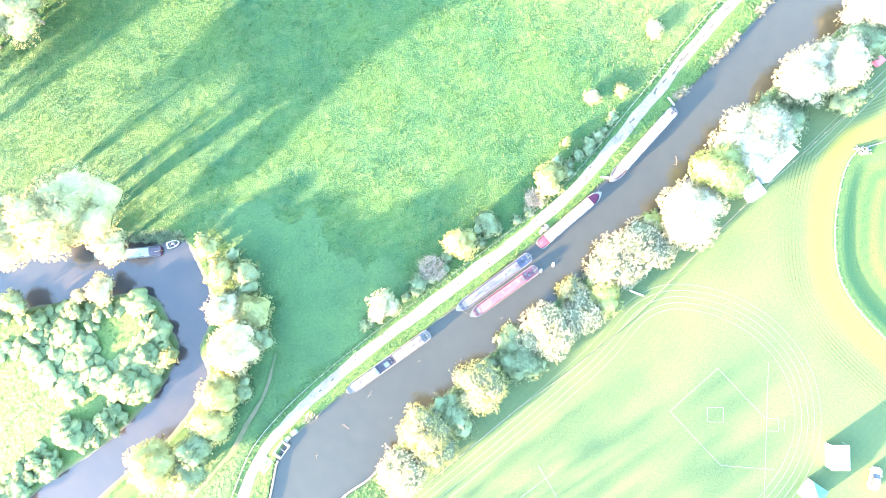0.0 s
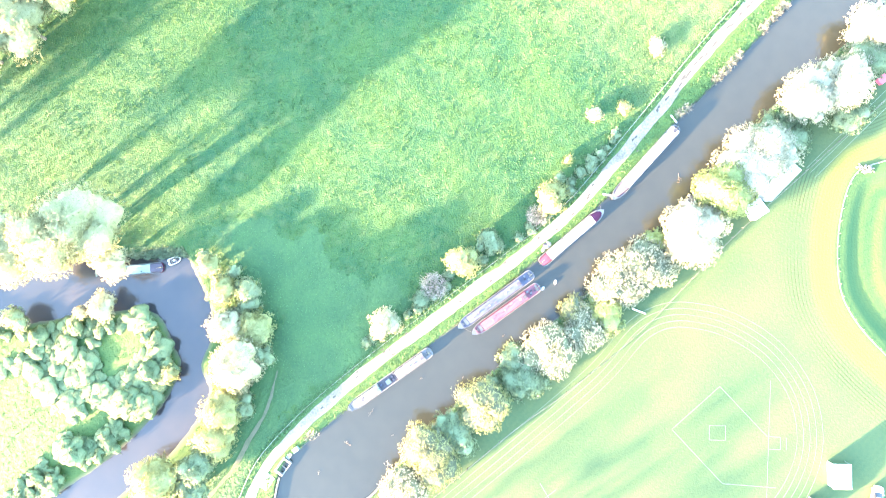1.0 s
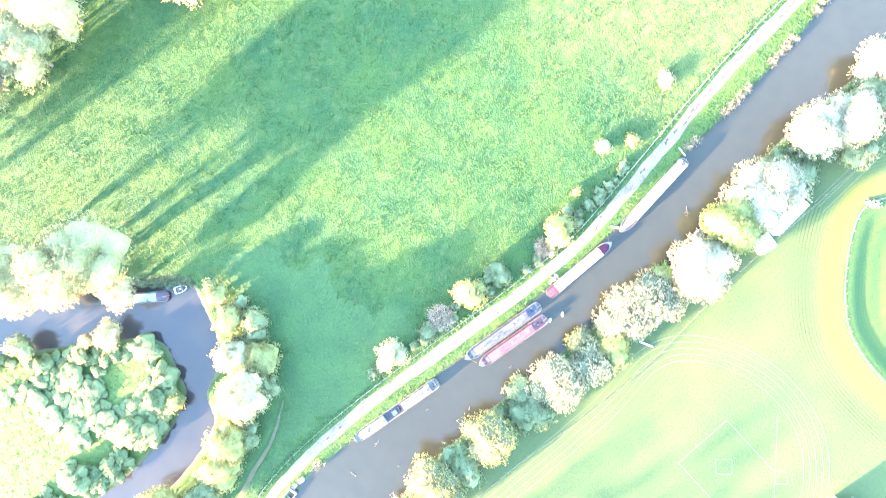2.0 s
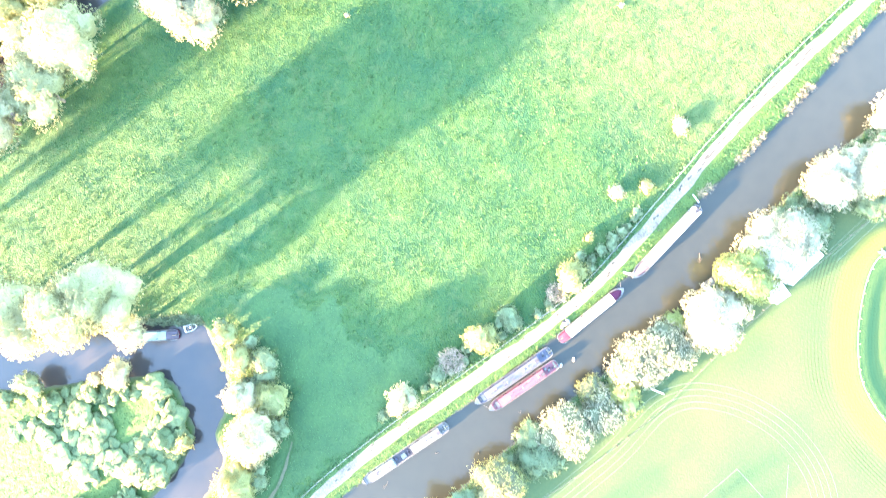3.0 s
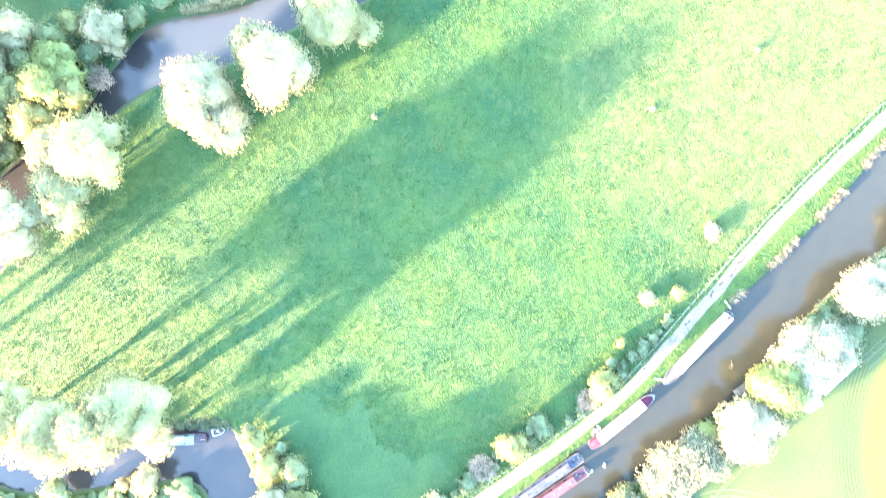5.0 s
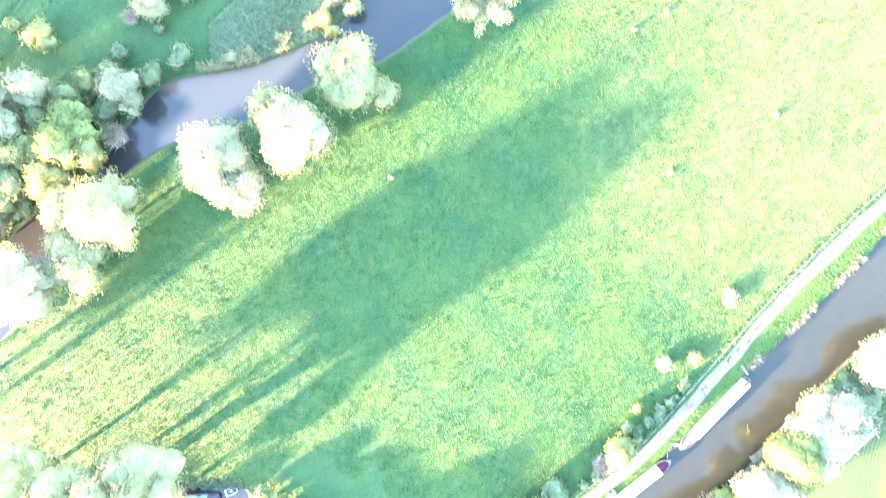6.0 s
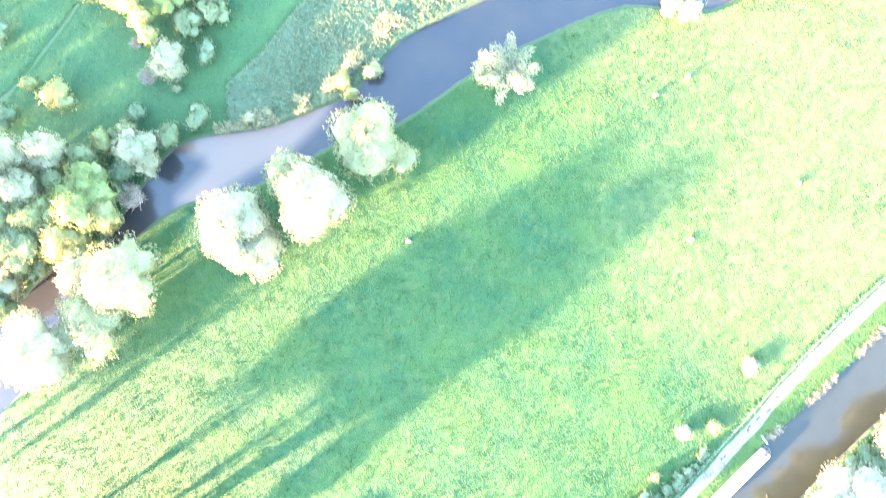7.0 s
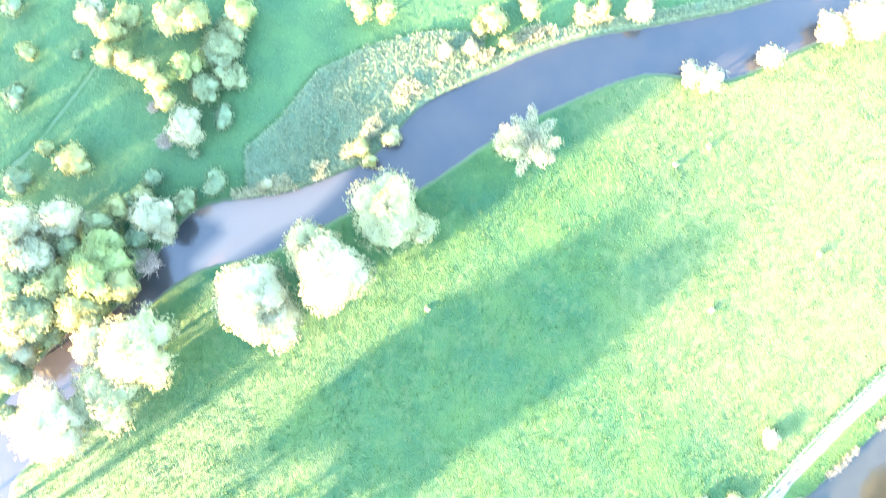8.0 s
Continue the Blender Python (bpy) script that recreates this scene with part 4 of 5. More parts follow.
FAR_PASTURE = [
    (-92.8, 109.6, 3.0, 6.0, 'w'), (-87.9, 106.1, 2.8, 7.0, 'y'), (-88.6, 101.8, 2.5, 7.0, 'y'), (-84.7, 100.8, 2.5, 7.0, 'y'), (-85.7, 109.4, 2.8, 6.0, 'y'),
    (-81.0, 99.7, 2.7, 7.0, 'y'), (-78.5, 97.2, 2.3, 7.0, 'y'), (-76.9, 94.3, 2.1, 7.0, 'y'), (-73.2, 89.8, 4.2, 6.0, 'w'), (-76.8, 109.7, 3.9, 7.0, 'y'),
    (-72.5, 109.8, 3.3, 7.0, 'y'), (-73.7, 101.0, 2.9, 6.0, 'yg'), (-68.2, 105.0, 4.4, 3.6, 'sallow'), (-70.8, 97.3, 3.3, 3.6, 'sallow'), (-65.9, 100.0, 3.4, 3.6, 'sallow'),
    (-66.2, 109.4, 3.6, 3.6, 'sallow'), (-64.2, 111.3, 2.7, 7.0, 'yg'), (-66.7, 92.2, 2.5, 3.0, 'g'), (-100.1, 83.9, 1.7, 4.0, 'y'), (-94.0, 82.1, 3.6, 5.0, 'y'),
    (-107.0, 93.2, 2.7, 4.0, 'g'), (-106.0, 102.1, 1.9, 3.0, 'y'), (-96.4, 102.4, 1.1, 2.0, 'g'), (-104.6, 77.0, 3.1, 5.0, 'g'), (-109.2, 110.8, 2.6, 4.0, 'g'),
    (-78.0, 87.0, 1.9, 2.0, 't'), (-80.9, 93.3, 1.4, 1.5, 't'),
]
MEADOW_CLUMPS = [(22.8, 93.4, 0.6, 0.7, 'w'), (25.7, 63.9, 0.6, 0.7, 'w'), (17.2, 89.8, 0.6, 0.7, 'w'), (43.8, 75.7, 0.6, 0.7, 'w'), (-25.9, 59.6, 0.6, 0.7, 'w')]
WEST_BELT = [(-140.0, 33.0, 5.2, 15.0, 'g'), (-143.0, 38.0, 5.4, 16.0, 'g')] + [(-138 + 4 * (k % 3), 38 + 6.2 * k, 5.8, (13.5 if k < 2 else 16.0) - 1.0 * (k % 4 == 2), 'g') for k in range(1, 11)] + [(-150 + 3 * (k % 2), 32 + 7.5 * k, 6.0, 14.0, 'g') for k in range(1, 9)]
WEST_BANK = [(-117.0, 3.4, 3.2, 18.0, 'g'), (-119.5, 6.6, 2.4, 16.0, 'g'), (-120.8, -5.2, 1.2, 16.0, 'g')]
SOUTH_ROW = [(-9, -80, 4.4, 14.5, 'g'), (-17, -68, 4.2, 12.0, 'g'), (-13, -75, 4.6, 14.0, 'g'), (-4, -85, 4.4, 14.5, 'g'), (5, -90, 4.6, 13.0, 'g'), (16, -93, 4.2, 12.0, 'g')]
seed = 100
for rows, where, group in ((EAST_BANK, "on the canal bank", "canal bank trees"), (EAST_BANK_FAR, "on the canal bank", "canal bank trees"),
                           (TOWPATH_SIDE, "beside the towpath", "towpath bushes"), (RIVER_BEND, "by the river bend", "river bend trees"),
                           (RIVER_BEND_LOW, "by the river bend", "river bend trees"), (UPPER_RIVER, "beside the river", "meadow river trees"),
                           (FAR_BANK, "on the far river bank", "far bank trees"), (FAR_BANK_EAST, "on the far river bank", "far bank trees"), (FAR_PASTURE, "in the far pasture", "pasture trees"),
                           (MEADOW_CLUMPS, "in the open meadow", "meadow clumps"), (WEST_BELT, "in the wood across the river", "wood edge trees"), (WEST_BANK, "on the outer river bank", "outer bank trees"), (SOUTH_ROW, "beside the sports field", "field edge trees")):
    for x, y, r, h, look_ in rows:
        seed += 1
        if look_ == "w" and "canal" not in where:
            look_ = "wc"
        if "canal" in where or rows is FAR_BANK:
            r *= 1.14
        kind_ = "tree" if h > 5.5 else "shrub"
        size_ = "tall" if h > 13 else "spreading" if h > 5.5 else "rounded" if r > 2.4 else "small"
        tree(x, y, r, h, look_, seed, kind_, f"{size_} {kind_} with {LOOKS[look_]} {where}", kind_, group,
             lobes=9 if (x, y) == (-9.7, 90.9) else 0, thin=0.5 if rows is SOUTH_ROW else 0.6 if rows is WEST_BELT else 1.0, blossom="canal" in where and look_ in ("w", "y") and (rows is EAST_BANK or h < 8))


def undergrowth():
    """Brambles along the towpath fence and low bushes that close the tree rows, in copies of a few built ones."""
    rng = np.random.default_rng(91)
    for line, first, last, gap, height, where, group in (
            (offset_line(towpath_line, 3.9), (-15, -15), (9, 5), 1.9, 1.3, "dark green bramble bush beside the towpath fence", "towpath brambles"),
            (offset_line(towpath_line, 3.4), (13, 7), (30, 27), 1.35, 0.9, "dark green bramble bush beside the towpath fence", "towpath brambles"),
            (offset_line(canal_east, -2.2), (-8, -44), (76, 46), 2.7, 2.6, "low leafy bush under the canal bank trees", "canal bank bushes"),
            (offset_line(river_field, 4.5), (-44, 0), (-50, -44), 2.3, 2.9, "leafy green bush in the river bend hedge", "river bend bushes"),
            (offset_line(river_far, -3.5), (-74, 73), (-100, 44), 2.6, 3.2, "leafy green bush under the far bank trees", "far bank bushes"),
            (offset_line(river_far, -9), (-76, 76), (-106, 46), 2.9, 3.6, "leafy green bush under the far bank trees", "far bank bushes"),
            (offset_line(river_field, 7.5), (-38, -4), (-46, -46), 2.3, 3.0, "leafy green bush in the river bend hedge", "river bend bushes")):
        a, b = (int(np.argmin(((line - np.array(q)) ** 2).sum(1))) for q in (first, last))
        step = np.concatenate([[0], np.cumsum(np.linalg.norm(np.diff(line[a:b + 1], axis=0), axis=1))])
        kinds = []
        for k, d in enumerate(np.arange(0, step[-1], gap)):
            x, y = (np.interp(d, step, line[a:b + 1, c]) + rng.normal() * 0.5 for c in (0, 1))
            m = pose(x, y, -0.1, 0, 0, rng.uniform(0, 360))
            if k < 3:
                kinds.append(tree(x, y, max(gap * 0.68, 1.2), height, ("g", "y" if height > 2 else "g", "g")[k], 900 + k + int(height * 10), "shrub", where, "shrub", group))
            else:
                copy_thing(kinds[rng.integers(3)], m).scale = [rng.uniform(0.7, 1.2)] * 3


undergrowth()


def island_shrubs():
    """Close shrubs on the peninsula, in copies of a few built ones."""
    rng = np.random.default_rng(77)
    kinds = []
    for k in range(6):
        s = tree(0, 0, 1.6 + 0.24 * k, 0.9 + 0.08 * k, "sage", 700 + k, "shrub", "dense pale grey-green willow shrub on the river peninsula", "shrub", "peninsula shrubs")
        kinds.append(s)
    glade = np.array([(-66.5, -20.1), (-64.9, -17), (-59.2, -15.6), (-58.6, -20.7), (-61.0, -24.4), (-63.7, -25.5)])
    clearing = np.array([(-112, -20), (-86.0, -19.8), (-81.4, -19.2), (-82, -22), (-88, -24), (-88, -26.6), (-80.3, -26.3), (-78.3, -31.2), (-71.7, -33.5), (-73.8, -39.4), (-77.6, -43), (-82.0, -47.3), (-84.1, -50.7), (-95, -60), (-112, -60)])
    placed, first = [], list(kinds)
    tries = scatter(-104, -48, -62, -12, 4.0, 78)
    open_to = np.minimum(depth_into(tries, glade), depth_into(tries, clearing))
    ok = inside(tries, island_ring) & (depth_into(tries, river_ring) > 1.7) & (open_to > 0.9)
    rows = lumps(turned(tries * (1, 1), 20) * (0.6, 1.3), 3.4, 79)  # they stand in loose rows with green gaps between
    for (x, y), room, thick in zip(tries[ok], open_to[ok], rows[ok]):
        if len(placed) > 205 or thick < 0.33 or any(math.hypot(x - a, y - b) < 1.75 for a, b in placed):
            continue
        placed.append((x, y))
        m = pose(x, y, -0.1, 0, 0, rng.uniform(0, 360))
        if first:
            first.pop().matrix_basis = m
        else:
            c = copy_thing(kinds[rng.integers(2 if room < 2 else 6)], m)
            k = rng.uniform(0.75, 1.05)
            c.scale = (k * rng.uniform(0.85, 1.3), k, k * rng.uniform(0.6, 1.1) * (1.9 if to_river(np.array([(x, y)]))[0] < 6 else 1.0))


island_shrubs()


# ---- narrowboats ----
def hull_ring(length, width, z, flare=0.0, pointed=2.6, round_stern=0.9):
    """The outline of a narrowboat at height z: bow at +x, stern at -x."""
    w, pts = width / 2 + flare, []
    for t in np.linspace(0, 1, 9):
        pts.append((length / 2 - pointed * (1 - math.sin(t * math.pi / 2)) * 0 - pointed * t + flare * (1 - t), w * math.sin(t * math.pi / 2) ** 0.62))
    for t in np.linspace(0, 1, 6):
        a = t * math.pi / 2
        pts.append((-length / 2 + round_stern * (1 - math.sin(a)), w * math.cos(a) ** 0.7 if t < 1 else 0.0))
    return [(x, y, z) for x, y in pts] + [(x, -y, z) for x, y in pts[-2:0:-1]]


def loft(rings, cap_top=True):
    bm = bmesh.new()
    rows = [[bm.verts.new(p) for p in ring] for ring in rings]
    for lo, hi in zip(rows, rows[1:]):
        for i in range(len(lo)):
            j = (i + 1) % len(lo)
            bm.faces.new((lo[i], lo[j], hi[j], hi[i]))
    if cap_top:
        bm.faces.new(rows[-1])
    bmesh.ops.recalc_face_normals(bm, faces=bm.faces[:])
    return bm


def cabin_block(x0, x1, width, z0, z1, tumble=0.16, camber=0.07):
    """A cabin with sides that lean in and a cambered roof edge."""
    def ring(x):
        w = width / 2
        return [(x, -w, z0), (x, w, z0), (x, w - tumble, z1 - 0.04), (x, w - tumble - 0.06, z1), (x, 0, z1 + camber), (x, -w + tumble + 0.06, z1), (x, -w + tumble, z1 - 0.04)]
    bm = bmesh.new()
    a, b = ([bm.verts.new(p) for p in ring(x)] for x in (x0, x1))
    n = len(a)
    for i in range(n):
        bm.faces.new((a[i], a[(i + 1) % n], b[(i + 1) % n], b[i]))
    bm.faces.new(a[::-1])
    bm.faces.new(b)
    bmesh.ops.recalc_face_normals(bm, faces=bm.faces[:])
    return bm


def roof_sheet(x0, x1, width, z, tumble=0.16, camber=0.07):
    """The painted roof, a thin cambered sheet with a raised edge."""
    w = width / 2 - tumble + 0.03
    rows = [(-w, 0.0), (-w + 0.05, 0.05), (-w * 0.5, 0.02 + camber * 0.55), (0, 0.02 + camber), (w * 0.5, 0.02 + camber * 0.55), (w - 0.05, 0.05), (w, 0.0)]
    bm = bmesh.new()
    a, b = ([bm.verts.new((x, y, z + d)) for y, d in rows] for x in (x0, x1))
    for i in range(len(rows) - 1):
        bm.faces.new((a[i], a[i + 1], b[i + 1], b[i]))
    bmesh.ops.recalc_face_normals(bm, faces=bm.faces[:])
    bmesh.ops.solidify(bm, geom=bm.faces[:], thickness=0.02)
    return bm


def canvas_hood(x0, x1, w0, w1, z0, z1):
    """A canvas cover that slopes down towards its end."""
    bm = bmesh.new()
    rows = []
    for t in np.linspace(0, 1, 6):
        x, w, z = x0 + (x1 - x0) * t, (w0 + (w1 - w0) * t ** 1.6) / 2, z1 - (z1 - z0) * 0.75 * t ** 1.4
        rows.append([bm.verts.new(p) for p in ((x, -w, z0), (x, -w * 0.8, z - 0.12), (x, 0, z), (x, w * 0.8, z - 0.12), (x, w, z0))])
    for a, b in zip(rows, rows[1:]):
        for i in range(4):
            bm.faces.new((a[i], a[i + 1], b[i + 1], b[i]))
    bm.faces.new(rows[0])
    bm.faces.new(rows[-1][::-1])
    bmesh.ops.recalc_face_normals(bm, faces=bm.faces[:])
    return bm


def narrowboat(bow, stern, label, hull, side, roof, cabin, hood_bow="", hood_stern="", clutter=6, seed=0, well=None, band=None, deck=None):
    """bow, stern: ends on the plan; cabin: its span along the boat from 0 (stern) to 1 (bow)."""
    rng = np.random.default_rng(seed)
    b, s = Vector((*bow, 0)), Vector((*stern, 0))
    length, width = (b - s).length, 2.08
    thing = tagged(new("narrowboat"), label, "boat", "moored narrowboats")
    turn = math.degrees(math.atan2(b.y - s.y, b.x - s.x))
    thing.matrix_basis = pose(*((b + s) / 2).xy, WATER, 0, 0, turn)
    low = hull_ring(length, width, -0.35, -0.1)
    sheer = [(x, y, 0.62 + 0.28 * max(0, (x - length * 0.3) / (length * 0.2)) ** 2) for x, y, _ in hull_ring(length, width, 0)]
    part("hull", loft([low, hull_ring(length, width, 0.15), sheer], False), hull, thing)
    inner = [(x * 0.985, y * 0.9, z - 0.12) for x, y, z in sheer]
    part("deck", loft([[(x, y, z - 0.05) for x, y, z in inner], inner]), deck or M["lavender"], thing)
    rim = [(x * 0.99, y * 0.93, z + 0.03) for x, y, z in sheer]
    part("gunwale", loft([sheer, [(x, y, z + 0.03) for x, y, z in sheer], rim, inner], False), M["cream"], thing)
    x0, x1 = (cabin[0] - 0.5) * length, (cabin[1] - 0.5) * length
    tip = [p for p in sheer if p[0] > length / 2 - 1.05]
    tip.sort(key=lambda p: math.atan2(p[1], p[0] - length / 2 + 0.8))
    part("foredeck", loft([[(x, y * 0.92, z - 0.02) for x, y, z in tip], [(x, y * 0.88, z + 0.05) for x, y, z in tip]]), M["cream"], thing, "pale painted foredeck")
    spans = [(x0, x1)] if not well else [(x0, (well[0] - 0.5) * length), ((well[1] - 0.5) * length, x1)]
    for c0, c1 in spans:
        body = part("cabin", cabin_block(c0, c1, width - 0.3, 0.5, 1.45), side, thing)
        n = max(1, int((c1 - c0) / 2.6))
        for k in range(n):
            for y in (-1, 1):
                x = c0 + (k + 0.5) * (c1 - c0) / n
                bm = box(-0.4, 0.4, -0.02, 0.02, -0.22, 0.22, 0.01)
                bmesh.ops.transform(bm, matrix=pose(x, y * (width / 2 - 0.225), 1.0, y * 10), verts=bm.verts[:])
                part("window", bm, M["glass"], body)
        part("roof", roof_sheet(c0 - 0.05, c1 + 0.05, width - 0.3, 1.44), roof, thing)
        part("handrail", rod((c0, 0.74, 1.53), (c1, 0.74, 1.53), 0.025), side, thing)
        part("handrail", rod((c0, -0.74, 1.53), (c1, -0.74, 1.53), 0.025), side, thing)
        for k in range(max(2, int((c1 - c0) / 2.2))):  # mushroom vents
            x = rng.uniform(c0 + 0.4, c1 - 0.4)
            part("vent", ball(x, rng.uniform(-0.15, 0.15), 1.6, 0.13, 0.13, 0.07), M["brass"], thing)
        for k in range(clutter):
            x, y = rng.uniform(c0 + 0.4, c1 - 1.2), rng.uniform(-0.5, 0.4)
            lx, ly, lz = rng.uniform(0.2, 0.7), rng.uniform(0.12, 0.3), rng.uniform(0.08, 0.25)
            mat = (M["wood"], M["lavender"], M["mauve"], M["dark"], M["navy"])[rng.integers(5)]
            part("roof_box", box(x, x + lx, y, y + ly, 1.53, 1.53 + lz, 0.03), mat, thing)
    if clutter:
        part("pole", rod((x0 + 0.8, -0.55, 1.58), (min(x1 - 0.4, x0 + 6), -0.5, 1.58), 0.03), M["wood"], thing)
        part("chimney", rod((x0 + 1.6, 0.45, 1.48), (x0 + 1.6, 0.45, 1.95), 0.08, sides=10), M["black"], thing)
    if well:
        w0, w1 = (well[0] - 0.5) * length, (well[1] - 0.5) * length
        part("well_floor", box(w0, w1, -0.86, 0.86, 0.52, 0.58), M["dark"], thing)
        part("locker", box((w0 + w1) / 2 - 0.5, (w0 + w1) / 2 + 0.5, -0.35, 0.55, 0.58, 0.98, 0.05), M["cream"], thing, "white lidded locker")
        part("gas_bottle", rod((w0 + 0.9, -0.3, 0.58), (w0 + 0.9, -0.3, 1.1), 0.16, sides=10), M["navy"], thing)
        part("gas_bottle", rod((w0 + 1.0, 0.25, 0.58), (w0 + 1.0, 0.25, 1.1), 0.16, sides=10), M["navy"], thing)
        part("bench", box(w0 + 0.2, w0 + 0.6, -0.75, 0.75, 0.58, 0.95, 0.03), M["dark"], thing)
        part("tool_box", box(w1 - 0.7, w1 - 0.3, -0.4, 0.0, 0.58, 0.9, 0.03), M["navy"], thing)
    if band:
        c0 = (band[0] - 0.5) * length
        part("roof_band", roof_sheet(c0, (band[1] - 0.5) * length, width - 0.24, 1.46), M["sky_blue"], thing, "light blue painted band")
    if hood_bow:
        part("cratch_cover", canvas_hood(x1 + 0.02, length / 2 - 0.7, 1.8, 0.6, 0.75, 1.5), M[hood_bow], thing)
    else:
        part("bow_locker", box(x1 + 0.15, x1 + 0.8, -0.6, 0.6, 0.5, 0.95, 0.04), M["wood"], thing)
        part("coiled_rope", ball(length / 2 - 1.3, 0, 0.78, 0.25, 0.25, 0.06), M["rope"], thing)
        part("cratch_board", box(x1 + 1.3, x1 + 1.36, -0.7, 0.7, 0.5, 1.2, 0.02), side, thing)
    if hood_stern:
        part("stern_cover", canvas_hood(x0 - 0.02, -length / 2 + 0.15, 1.85, 1.3, 0.7, 1.5), M[hood_stern], thing)
    else:
        for k in range(7):  # odds and ends on the stern deck
            x, y = rng.uniform(-length / 2 + 0.35, x0 - 0.45), rng.uniform(-0.7, 0.35)
            part("deck_box", box(x, x + rng.uniform(0.2, 0.45), y, y + rng.uniform(0.2, 0.4), 0.5, rng.uniform(0.65, 0.95), 0.03), (M["dark"], M["cream"], M["black"], M["rope"], M["dark"])[k % 5], thing)
        part("hatch", box(x0 - 0.02, x0 + 0.7, -0.35, 0.35, 1.5, 1.58, 0.02), M["dark"], thing)
        part("stern_seat", box(-length / 2 + 0.5, -length / 2 + 0.85, -0.7, 0.7, 0.55, 0.9, 0.03), M["wood"], thing)
    tiller = part("tiller", rod((-length / 2 - 0.15, 0, 0.4), (-length / 2 + 0.1, 0, 1.15), 0.03), M["brass"], thing)
    part("tiller_arm", rod((-length / 2 + 0.1, 0, 1.15), (-length / 2 + 1.0, 0.1, 1.2), 0.025), M["brass"], tiller)
    part("stem_post", rod((length / 2 - 0.02, 0, 0.0), (length / 2 + 0.03, 0, 1.0), 0.04), M["black"], thing)
    for x in (-0.3, 0.0, 0.3):
        part("fender", rod((x * length, -1.08, 0.1), (x * length, -1.08, 0.5), 0.07, sides=8), M["rubber"], thing)
    part("bow_rope", rod((length / 2 - 0.5, 0.3, 0.85), (length / 2 + 0.7, 1.9 if b.x > s.x else -1.9, 0.5), 0.018), M["rope"], thing)
    return thing


narrowboat((-16.7, -28.6), (-1.4, -16.5), "cream and white narrowboat with open middle well moored at the towpath", M["cream"], M["cream"], M["cream"], (0.09, 0.9), clutter=5, seed=1, well=(0.41, 0.62), band=(0.62, 0.655), deck=M["cream"])
narrowboat((3.4, -12.0), (16.9, -1.0), "faded blue-grey narrowboat with cluttered roof moored at the bank", M["black"], M["blue"], M["blue"], (0.17, 0.86), clutter=7, seed=2, deck=M["blue"])
narrowboat((6.1, -13.0), (18.2, -3.3), "faded red narrowboat breasted up against the blue one", M["black"], M["red"], M["red"], (0.2, 0.84), clutter=5, seed=3, deck=M["red"])
narrowboat((29.4, 11.4), (18.2, 0.8), "white-roofed narrowboat with maroon canvas covers at both ends", M["black"], M["white"], M["white"], (0.14, 0.82), hood_bow="maroon", hood_stern="maroon", clutter=0, seed=4)
narrowboat((30.9, 13.4), (42.3, 27.4), "long white-roofed narrowboat with dark hull and grey cratch", M["black"], M["white"], M["white"], (0.05, 0.8), hood_bow="mauve", clutter=0, seed=5)
narrowboat((-67.5, -5.2), (-54.2, -3.4), "pale teal and red narrowboat half under the willow", M["maroon"], M["teal"], M["teal"], (0.16, 0.88), hood_stern="mauve", clutter=6, seed=6)


def dinghy(x, y, turn):
    thing = tagged(new("dinghy"), "small white open dinghy moored by the bank", "boat")
    thing.matrix_basis = pose(x, y, WATER, 0, 0, turn)
    rings = [[(px * k, py * k, z) for px, py, _ in hull_ring(2.7, 1.35, 0, 0, 1.3, 0.3)] for k, z in ((0.75, -0.15), (0.95, 0.15), (1.0, 0.42), (0.88, 0.42), (0.8, 0.1))]
    part("hull", loft(rings), M["white"], thing)
    part("floor", loft([[(px * 0.8, py * 0.8, z) for px, py, _ in hull_ring(2.7, 1.35, 0, 0, 1.3, 0.3)] for z in (0.11, 0.14)]), M["dark"], thing, "dark inner floor")
    part("bag", ball(-0.15, 0.1, 0.25, 0.25, 0.2, 0.14), M["canvas"], thing, "white bag")
    for px in (-0.6, 0.25):
        part("thwart", box(px - 0.13, px + 0.13, -0.55, 0.55, 0.3, 0.34, 0.01), M["wood"], thing)
    part("outboard_motor", box(-1.5, -1.2, -0.13, 0.13, 0.2, 0.75, 0.05), M["dark"], thing)


dinghy(-52.1, -2.0, 22)
# two white shapes on the water, built as plain oval floats
for x, y, turn in ((18.9, -3.8, 60), (21.2, -2.5, 80)):
    f = tagged(new("mooring_buoy"), "white oval float on the canal", "buoy", "floating buoys")
    f.matrix_basis = pose(x, y, WATER, 0, 0, turn)
    part("float", ball(0, 0, 0.08, 0.45, 0.27, 0.25), M["white"], f)
    part("ring", ball(0.42, 0, 0.2, 0.09, 0.06, 0.09), M["dark"], f)


def stone_pile(x, y):
    thing = tagged(new("stone_pile"), "heap of pale grey rubble stones on the green", "stones")
    thing.location = (x, y, -0.2)
    rng = np.random.default_rng(17)
    for k in range(26):
        a, d = rng.uniform(0, 6.28), rng.uniform(0, 1) ** 0.7
        sz = rng.uniform(0.16, 0.36)
        bm = ball(0, 0, 0, sz, sz * rng.uniform(0.6, 1), sz * rng.uniform(0.5, 0.8), u=6, v=4)
        bmesh.ops.transform(bm, matrix=pose(1.9 * d * math.cos(a), 1.0 * d * math.sin(a), 0.15 + 0.5 * (1 - d), 0, 0, math.degrees(a)), verts=bm.verts[:])
        part("stone", bm, M["stone"], thing)


stone_pile(76.2, 20.9)


